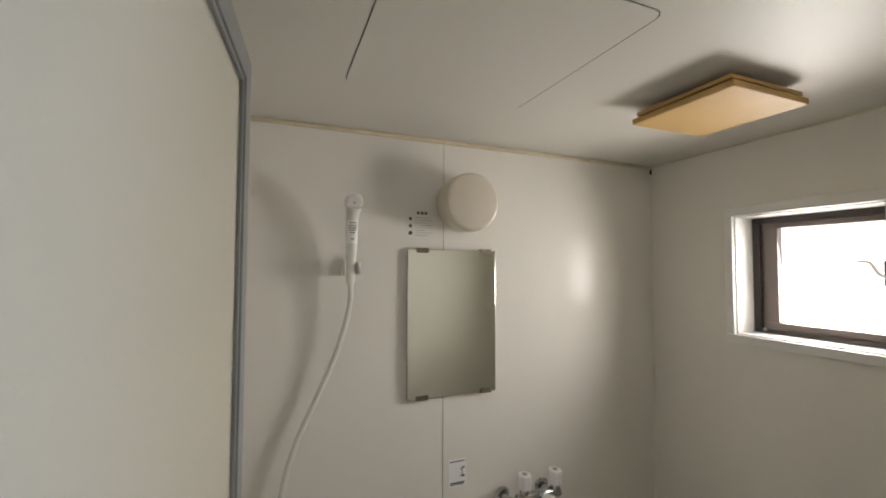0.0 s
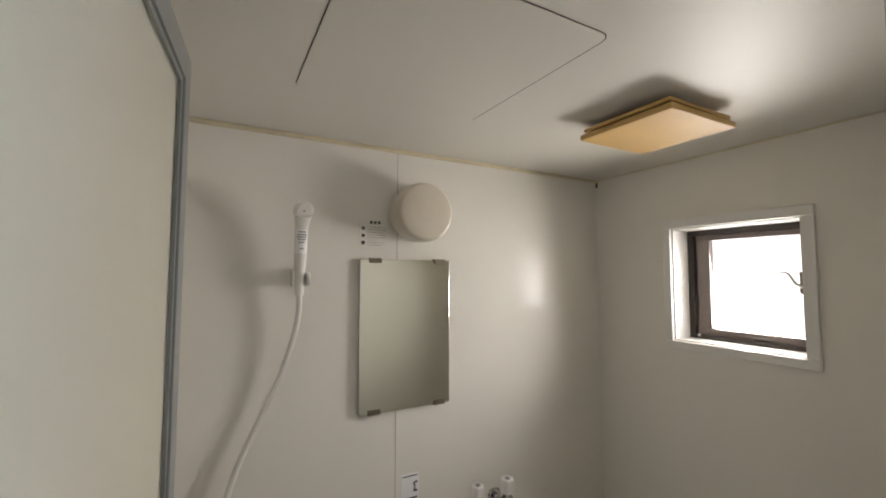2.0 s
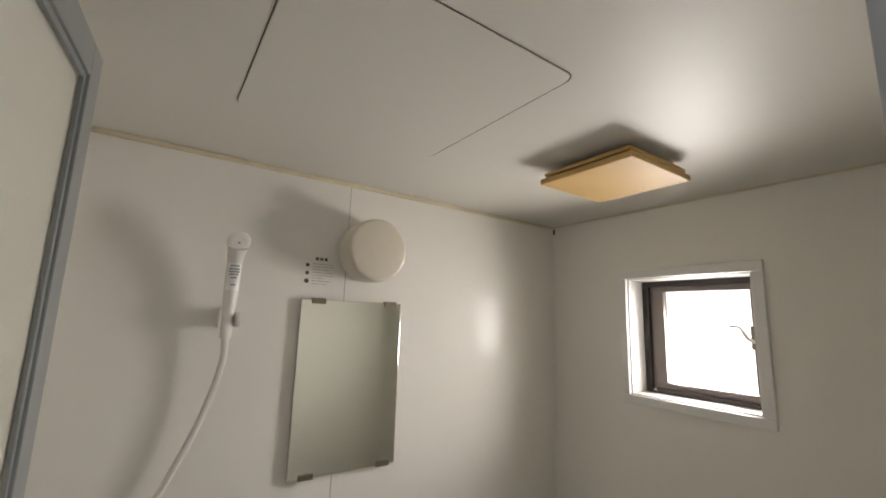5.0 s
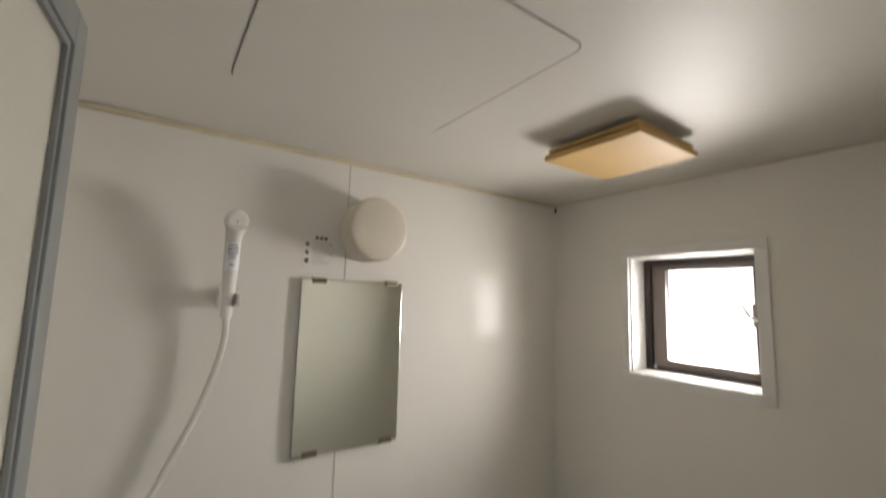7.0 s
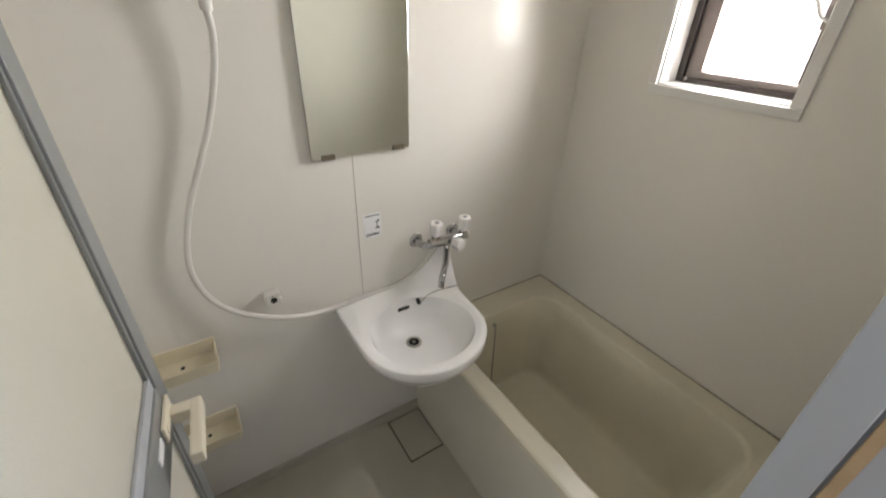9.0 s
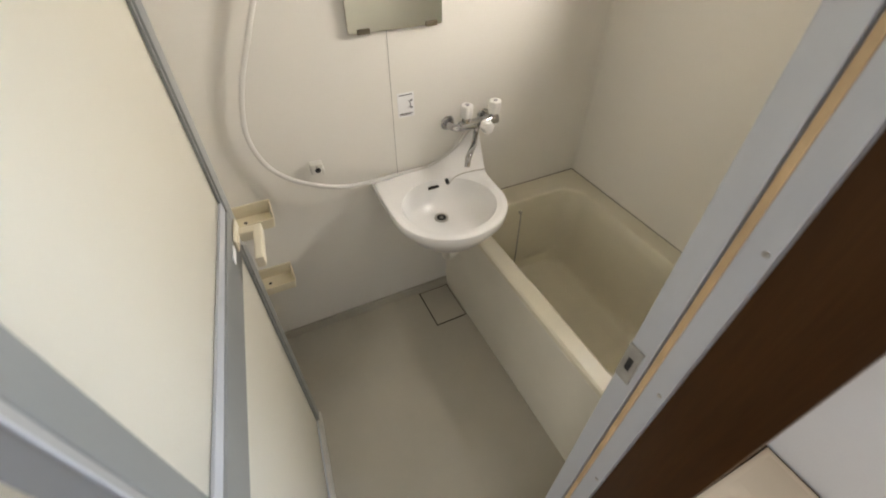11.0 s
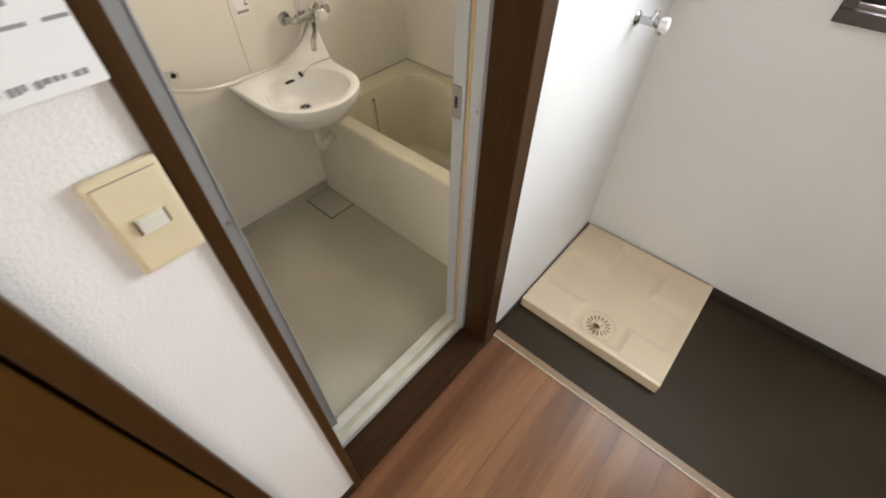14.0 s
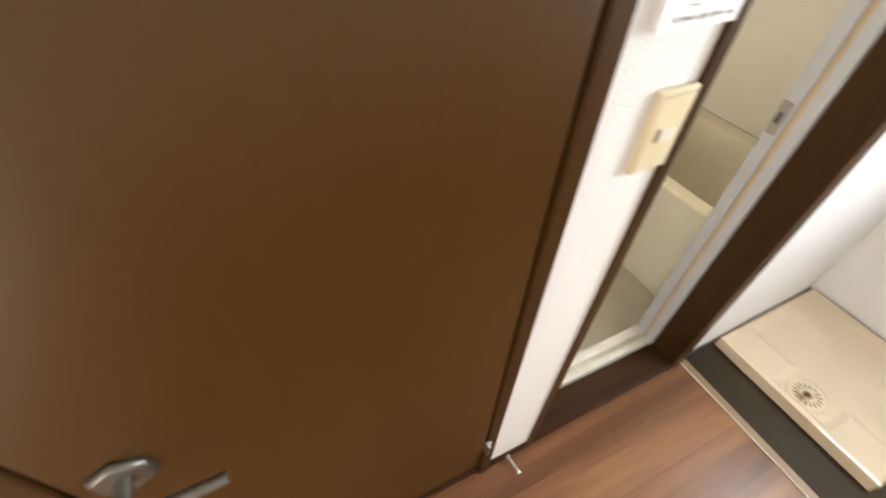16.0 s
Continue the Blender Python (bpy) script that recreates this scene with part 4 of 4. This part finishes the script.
def fluted_knob(bm, c, axis, r, h, lobes=6):
    """A tap knob with soft lobes along an axis."""
    c, axis = Vector(c), Vector(axis).normalized()
    q = axis.to_track_quat("Z", "Y")
    rings = []
    for k, s in ((0, 0.80), (0.08, 0.95), (0.5, 1.0), (0.85, 1.0), (0.97, 0.9), (1.0, 0.78)):
        rings.append([c + q @ Vector((r * s * (1 + 0.07 * math.cos(lobes * a)) * math.cos(a), r * s * (1 + 0.07 * math.cos(lobes * a)) * math.sin(a), h * k)) for a in [6.28318 * i / 48 for i in range(48)]])
    return loft(bm, rings, True, True)


def bath_tap():
    t = thing("bath_tap", (0.91, WALL_Y, 0.85), "chrome two-handle wall mixer tap with white knobs", "tap")
    z, y = 0.868, 1.155
    for x in (0.838, 0.985):
        e = part("wall_elbow", cyl(bmesh.new(), (x, WALL_Y, z), (x, WALL_Y - 0.010, z), 0.026, 0.022, 28, 0.003), CHROME, t)
        bm = bmesh.new()
        tube(bm, [(x, WALL_Y - 0.008, z), (x, WALL_Y - 0.034, z), (x + (0.011 if x < 0.9 else -0.003), y + 0.004, z + 0.004), (x + (0.035 if x < 0.9 else -0.010), y, z + 0.008)], 0.0125, 16, 6)
        part("union", bm, CHROME, e)
    part("body", cyl(bmesh.new(), (0.855, y, z + 0.008), (1.005, y - 0.004, z + 0.012), 0.0175, n=24, bevel=0.004), CHROME, t)
    for x, yy in ((0.881, 1.158), (0.987, 1.150)):
        part("neck", cyl(bmesh.new(), (x, yy, z + 0.012), (x, yy - 0.001, z + 0.040), 0.0145, 0.0125, 20), CHROME, t)
        k = part("knob", fluted_knob(bmesh.new(), (x, yy - 0.001, z + 0.038), (0, -0.08, 1), 0.0215, 0.045), KNOB, t, "white plastic tap knob")
        part("cap", cyl(bmesh.new(), (x, yy - 0.005, z + 0.0825), (x, yy - 0.0051, z + 0.0845), 0.0075, n=16), INK, k)
    part("diverter_body", cyl(bmesh.new(), (0.935, y, z + 0.008), (0.932, y - 0.036, z + 0.010), 0.016, 0.014, 20, 0.002), CHROME, t)
    part("diverter_knob", fluted_knob(bmesh.new(), (0.932, y - 0.036, z + 0.013), (0.1, -1, 0.12), 0.0205, 0.034), KNOB, t, "white diverter knob")
    bm = bmesh.new()
    tube(bm, [(0.925, y, z - 0.006), (0.918, y - 0.008, z - 0.026), (0.900, y - 0.035, z - 0.032), (0.868, y - 0.080, z - 0.028), (0.835, y - 0.120, z - 0.022), (0.816, y - 0.140, z - 0.030), (0.811, y - 0.144, z - 0.056)], 0.0100, 16, 7)
    part("spout", bm, CHROME, t)


bath_tap()


# ---------- bath tub ----------
def bath_tub():
    x0, x1, y0, y1, z = 0.848, WALL_X, FRONT_Y, WALL_Y, 0.500
    t = thing("bath_tub", ((x0 + x1) / 2, (y0 + y1) / 2, BATH_Z), "ivory built-in bath tub with a cream front panel, empty", "bathtub")
    bm = bmesh.new()
    def ring(a0, a1, b0, b1, r, h):
        return [(x, y, h) for x, y in rounded(a0, a1, b0, b1, r, 8)]
    loft(bm, [ring(x0 + 0.004, x1, y0, y1, 0.003, z - 0.035), ring(x0 - 0.0035, x1, y0, y1, 0.003, z - 0.020), ring(x0 - 0.0040, x1, y0, y1, 0.004, z - 0.012), ring(x0 - 0.0005, x1, y0, y1, 0.006, z - 0.004), ring(x0 + 0.008, x1, y0, y1, 0.008, z),
              ring(0.905, 1.424, 0.242, 1.112, 0.085, z), ring(0.911, 1.419, 0.248, 1.107, 0.085, z - 0.002), ring(0.917, 1.414, 0.255, 1.102, 0.085, z - 0.010),
              ring(0.924, 1.409, 0.266, 1.097, 0.085, z - 0.06), ring(0.936, 1.398, 0.296, 1.088, 0.080, z - 0.22), ring(0.948, 1.387, 0.328, 1.080, 0.075, z - 0.34),
              ring(0.955, 1.381, 0.340, 1.076, 0.070, z - 0.372), ring(0.965, 1.372, 0.352, 1.067, 0.064, z - 0.388), ring(0.980, 1.358, 0.368, 1.052, 0.055, z - 0.396), ring(1.05, 1.29, 0.46, 1.0, 0.05, z - 0.399)], False, True)
    part("tub_shell", bm, TUB, t)
    part("front_panel", box(bmesh.new(), 0.8435, 0.858, y0, y1 - 0.001, BATH_Z, z - 0.018, 0.002), APRON, t, "cream front panel")
    bm = bmesh.new()
    box(bm, x0, x1, y1 - 0.004, y1, z - 0.001, z + 0.004)
    box(bm, x1 - 0.004, x1, y0, y1 - 0.004, z - 0.001, z + 0.004)
    part("wall_caulk", bm, GREY_CAULK, t, "dark stained caulk line")
    plug = part("chain_eye", cyl(bmesh.new(), (1.135, 1.108, 0.452), (1.135, 1.088, 0.450), 0.0075, n=16, bevel=0.001), STEEL, t)
    bm = bmesh.new()
    tube(bm, [(1.135, 1.088, 0.450), (1.133, 1.082, 0.40), (1.130, 1.074, 0.28), (1.128, 1.066, 0.17), (1.124, 1.052, 0.112)], 0.0022, 8, 8, 0.5)
    part("plug_chain", bm, STEEL, plug, "thin steel chain")


bath_tub()


def floor_drain():
    x0, x1, y0, y1 = 0.690, 0.838, 0.990, 1.196
    t = thing("floor_drain_cover", ((x0 + x1) / 2, (y0 + y1) / 2, BATH_Z), "square grey floor drain cover with a dark gap", "drain cover")
    part("gap", box(bmesh.new(), x0, x1, y0, y1, BATH_Z - 0.005, BATH_Z + 0.0006), DRAIN_GAP, t, "dark gap")
    part("lid", box(bmesh.new(), x0 + 0.006, x1 - 0.003, y0 + 0.006, y1 - 0.004, BATH_Z - 0.005, BATH_Z + 0.0022, 0.001), BATH_FLOOR, t)


floor_drain()


# ---------- toilet door ----------
def toilet_door():
    f = thing("door_frame_2", (-0.52, 0.05, 0), "dark brown wooden frame of the toilet door", "door frame", kind="structure")
    part("jamb", box(bmesh.new(), -0.199, -0.167, -0.012, 0.10, 0.0, 2.06, 0.003), JAMB, f)
    part("jamb", box(bmesh.new(), -0.870, -0.836, -0.012, 0.10, 0.0, 2.06, 0.003), JAMB, f)
    part("head", box(bmesh.new(), -0.836, -0.199, -0.012, 0.10, 2.02, 2.06, 0.003), SILL_WOOD, f)
    part("kick_board", box(bmesh.new(), -0.836, -0.199, 0.004, 0.10, 0.0, 0.212, 0.003), TOILET_DOOR, f, "dark brown raised threshold board")
    part("kick_lip", box(bmesh.new(), -0.836, -0.199, -0.003, 0.004, 0.0, 0.03, 0.002), SILL_WOOD, f)
    t = thing("door_2", (-0.52, 0.0, 0.22), "closed brown veneered toilet door with a steel lever", "door", kind="structure")
    part("leaf", box(bmesh.new(), -0.832, -0.205, -0.008, 0.026, 0.218, 2.015, 0.003), TOILET_DOOR, t)
    rose = part("rose", bm_rose(), PEWTER, t, "dull hexagonal metal rose")
    bm = bmesh.new()
    tube(bm, [(-0.776, -0.018, 0.92), (-0.776, -0.045, 0.92), (-0.770, -0.060, 0.92), (-0.750, -0.066, 0.92), (-0.70, -0.066, 0.918), (-0.665, -0.064, 0.915)], lambda u: 0.010 if u < 0.5 else 0.0085, 14, 6)
    part("lever", bm, PEWTER, rose)
    p = part("pivot_hinge", box(bmesh.new(), -0.208, -0.188, -0.017, -0.0075, 0.245, 0.300, 0.003), STEEL, t, "steel pivot hinge")
    part("pin", cyl(bmesh.new(), (-0.199, -0.020, 0.236), (-0.199, -0.020, 0.292), 0.006, n=14, bevel=0.001), STEEL, p)


def bm_rose():
    bm = bmesh.new()
    loft(bm, [[(-0.776 + r * math.cos(a), -0.008 - d, 0.92 + r * 1.0 * math.sin(a)) for a in [radians(60 * i + 30) for i in range(6)]] for d, r in ((0, 0.036), (0.006, 0.036), (0.0115, 0.031))], True, True)
    return bm


toilet_door()


def door_stop():
    t = thing("door_stop", (-0.088, 0.0, 0.02), "small clear plastic door stop on the skirting", "door stop")
    part("base", cyl(bmesh.new(), (-0.092, -0.007, 0.026), (-0.091, -0.012, 0.026), 0.010, n=18, bevel=0.001), CLEAR, t)
    part("stem", cyl(bmesh.new(), (-0.091, -0.011, 0.026), (-0.082, -0.062, 0.018), 0.0042, n=14), CLEAR, t)
    part("tip", cyl(bmesh.new(), (-0.0825, -0.060, 0.0183), (-0.081, -0.068, 0.017), 0.0058, n=14, bevel=0.001), WHITE_PLASTIC, t)


door_stop()


# ---------- things on the switch wall ----------
def wall_switch():
    x0, x1, z0, z1 = -0.0800, -0.0158, 1.150, 1.265
    t = thing("light_switch", ((x0 + x1) / 2, 0.0, z0), "yellowed ivory wall switch with one small rocker", "switch")
    part("plate", box(bmesh.new(), x0, x1, -0.0095, 0.0, z0, z1, 0.004, 3), SWITCH, t)
    part("cover_line", box(bmesh.new(), x0 + 0.005, x1 - 0.004, -0.0102, -0.009, z1 - 0.0078, z1 - 0.0072), SEAM, t)
    part("insert", box(bmesh.new(), x0 + 0.005, x1 - 0.004, -0.0108, -0.008, z0 + 0.005, z1 - 0.0079, 0.0012), SWITCH, t)
    c = ((x0 + x1) / 2 + 0.001, (z0 + z1) / 2)
    part("rocker_frame", box(bmesh.new(), c[0] - 0.0160, c[0] + 0.0140, -0.0125, -0.010, c[1] - 0.0105, c[1] + 0.0105, 0.0012), SWITCH, t)
    for dx in (-0.0142, 0.0131):
        part("rocker_gap", box(bmesh.new(), c[0] + dx - 0.0010, c[0] + dx + 0.0010, -0.0131, -0.012, c[1] - 0.0088, c[1] + 0.0088), PAN_DARK, t)
    part("rocker", box(bmesh.new(), c[0] - 0.0128, c[0] + 0.0118, -0.0155, -0.010, c[1] - 0.0088, c[1] + 0.0088, 0.0018), ROCKER, t, "pale small rocker")


wall_switch()


def notice():
    x0, x1, z0, z1 = -0.130, -0.0145, 1.333, 1.52
    t = thing("notice_sheet", ((x0 + x1) / 2, 0.0, z0), "white printed notice sheet fixed to the wall", "notice")
    part("sheet", box(bmesh.new(), x0, x1, -0.0090, -0.0085, z0, z1), PAPER, t)
    part("board", box(bmesh.new(), x0 + 0.004, x1 - 0.004, -0.0085, 0.0, z0 + 0.003, z1 - 0.003), PAPER, t)
    bm = bmesh.new()
    y = -0.0090
    rnd = random.Random(5)
    xa = x0 + 0.020
    while xa < x1 - 0.010:
        w = rnd.uniform(0.0022, 0.0055)
        bars(bm, xa, xa + w, z0 + 0.010 + rnd.uniform(0, 0.001), rnd.uniform(0.0032, 0.0055), y)
        xa += w + rnd.choice((0.0008, 0.0012, 0.0045))
    for i in range(3):
        bars(bm, x0 + 0.036, x0 + 0.050, z0 + 0.0225 + i * 0.005, 0.0019, y)
    for i in range(2):
        for k in range(3):
            xa = x0 + 0.048 + k * 0.025
            bars(bm, xa, xa + 0.016, z0 + 0.046 + i * 0.05, 0.0025, y)
            bars(bm, xa + 0.002, xa + 0.013, z0 + 0.062 + i * 0.05, 0.0090, y)
            bars(bm, xa, xa + 0.018, z0 + 0.078 + i * 0.05, 0.0018, y)
    for i in range(3):
        bars(bm, x0 + 0.012, x1 - 0.02, z0 + 0.152 + i * 0.009, 0.003, y)
    part("print", bm, INK, t, "grey printed bars and pictures")


notice()


# ---------- laundry corner ----------
def laundry_pan():
    x0, x1, y0, y1, z = 0.913, LAUN_X - 0.012, -0.592, 0.000, 0.052
    t = thing("washing_machine_pan", ((x0 + x1) / 2, (y0 + y1) / 2, 0), "beige plastic washing machine drain pan on dark vinyl", "drain pan")
    nx, ny = 84, 84
    def step(v, lo, hi):
        k = max(0.0, min(1.0, (v - lo) / (hi - lo)))
        return k * k * (3 - 2 * k)
    def ramp(v, lo, hi):
        """An even slope with softened ends."""
        return 0.75 * max(0.0, min(1.0, (v - lo) / (hi - lo))) + 0.25 * step(v, lo, hi)
    def h(u, v):
        """Low rim and four corner pads round a sunk cross."""
        ex, ey = min(u, 1 - u) * (x1 - x0), min(v, 1 - v) * (y1 - y0)
        far = x1 - x0 - u * (x1 - x0)
        arm_x = ramp(v, 0.285, 0.330) * ramp(1 - v, 0.335, 0.380) * ramp(u * (x1 - x0), 0.022, 0.046) * ramp(far, 0.028, 0.072)
        arm_y = ramp(u, 0.235, 0.300) * ramp(1 - u, 0.325, 0.412) * ramp(ey, 0.024, 0.050)
        rim = step(min(ex, ey), 0.0, 0.004)
        lip = step(min(ex, ey), 0.012, 0.020)
        return z - 0.003 * (1 - rim) - 0.0025 * lip - 0.0120 * max(arm_x, arm_y)
    bm = bmesh.new()
    grid = [[bm.verts.new((x0 + (x1 - x0) * i / nx, y0 + (y1 - y0) * j / ny, h(i / nx, j / ny))) for j in range(ny + 1)] for i in range(nx + 1)]
    for i in range(nx):
        for j in range(ny):
            bm.faces.new((grid[i][j], grid[i + 1][j], grid[i + 1][j + 1], grid[i][j + 1]))
    loop = [grid[i][0] for i in range(nx)] + [grid[nx][j] for j in range(ny)] + [grid[i][ny] for i in range(nx, 0, -1)] + [grid[0][j] for j in range(ny, 0, -1)]
    low = [bm.verts.new((v.co.x, v.co.y, 0.0)) for v in loop]
    for k in range(len(loop)):
        bm.faces.new((loop[k], loop[(k + 1) % len(loop)], low[(k + 1) % len(loop)], low[k]))
    part("tray", bm, PAN, t)
    cx, cy, zz = 1.008, -0.304, z - 0.0145
    bm = bmesh.new()
    prof = ((0.0700, zz - 0.002), (0.0695, zz + 0.0015), (0.0680, zz + 0.0020), (0.0672, zz - 0.0012), (0.0655, zz - 0.0012), (0.0645, zz + 0.0022), (0.012, zz + 0.0030))
    loft(bm, [[(cx + r * math.cos(6.28318 * i / 40), cy + r * math.sin(6.28318 * i / 40), hh) for i in range(40)] for r, hh in prof], True, True)
    d = part("drain_grate", bm, PAN, t, "round beige drain grate")
    for i in range(16):
        a = 6.28318 * i / 16
        bm = bmesh.new()
        u, w = Vector((math.cos(a), math.sin(a), 0)), Vector((-math.sin(a), math.cos(a), 0))
        c = Vector((cx, cy, zz + 0.0032))
        vs = [bm.verts.new(c + u * r + w * s) for r, s in ((0.028, -0.0016), (0.047, -0.0030), (0.047, 0.0030), (0.028, 0.0016))]
        ws = [bm.verts.new(v.co - Vector((0, 0, 0.002))) for v in vs]
        bm.faces.new(vs)
        bm.faces.new(ws[::-1])
        for k in range(4):
            bm.faces.new((vs[k], vs[(k + 1) % 4], ws[(k + 1) % 4], ws[k]))
        part("slot", bm, PAN_DARK, d)
    bm = bmesh.new()
    tube(bm, [(cx + 0.004, cy, zz + 0.002), (cx + 0.002, cy, zz + 0.014), (cx - 0.008, cy, zz + 0.024), (cx - 0.024, cy + 0.002, zz + 0.026)], 0.0155, 20, 6)
    part("spigot_mouth", cyl(bmesh.new(), (cx - 0.0235, cy + 0.002, zz + 0.026), (cx - 0.0250, cy + 0.0021, zz + 0.026), 0.0125, n=20), PAN_DARK, d, "dark open pipe mouth")
    part("hose_spigot", bm, PAN, d)


laundry_pan()


def laundry_tap():
    t = thing("laundry_tap", (1.230, 0.012, 1.03), "small chrome wall tap with a clear white handle", "tap")
    x, z = 1.230, 1.055
    part("wall_flange", cyl(bmesh.new(), (x, 0.012, z), (x, 0.005, z), 0.021, 0.017, 24, 0.002), CHROME, t)
    part("body", cyl(bmesh.new(), (x, 0.007, z), (x, -0.055, z), 0.0105, 0.012, 20, 0.002), CHROME, t)
    bm = bmesh.new()
    tube(bm, [(x, -0.040, z), (x + 0.002, -0.052, z - 0.008), (x + 0.003, -0.056, z - 0.018), (x + 0.003, -0.056, z - 0.026)], 0.0095, 16, 6)
    part("spout", bm, CHROME, t)
    part("stem", cyl(bmesh.new(), (x, -0.030, z + 0.004), (x + 0.004, -0.036, z + 0.028), 0.010, 0.008, 18), CHROME, t)
    part("handle", fluted_knob(bmesh.new(), (x + 0.001, -0.053, z), (0.05, -1, 0.05), 0.0195, 0.024, 8), KNOB, t, "pale plastic tap handle")


laundry_tap()


# ---------- hall floor planks ----------
def hall_planks():
    width, y = 0.150, 0.0
    row = 0
    cache = {}
    rng = random.Random(7)
    while y > HALL_B:
        y1 = max(y - (0.112 if row == 0 else width), HALL_B)
        x = 0.7145
        first = True
        while x > HALL_L + 0.001:
            step = rng.choice((1.15, 1.45, 1.75)) if first else 1.82
            first = False
            x0 = max(x - step, HALL_L)
            key = (round(x - x0, 3), round(y - y1, 3))
            if key not in cache:
                bm = bmesh.new()
                g = 0.0004
                box(bm, -key[0] + g, -g, -key[1] + g, -g, -0.004, 0.0)
                cache[key] = mesh_from(bm, "plank", PLANK)
            ob = new("plank", cache[key])
            ob.location = (x, y, 0)
            ob.parent = FLOOR_HALL
            x = x0
        y = y1
        row += 1


hall_planks()
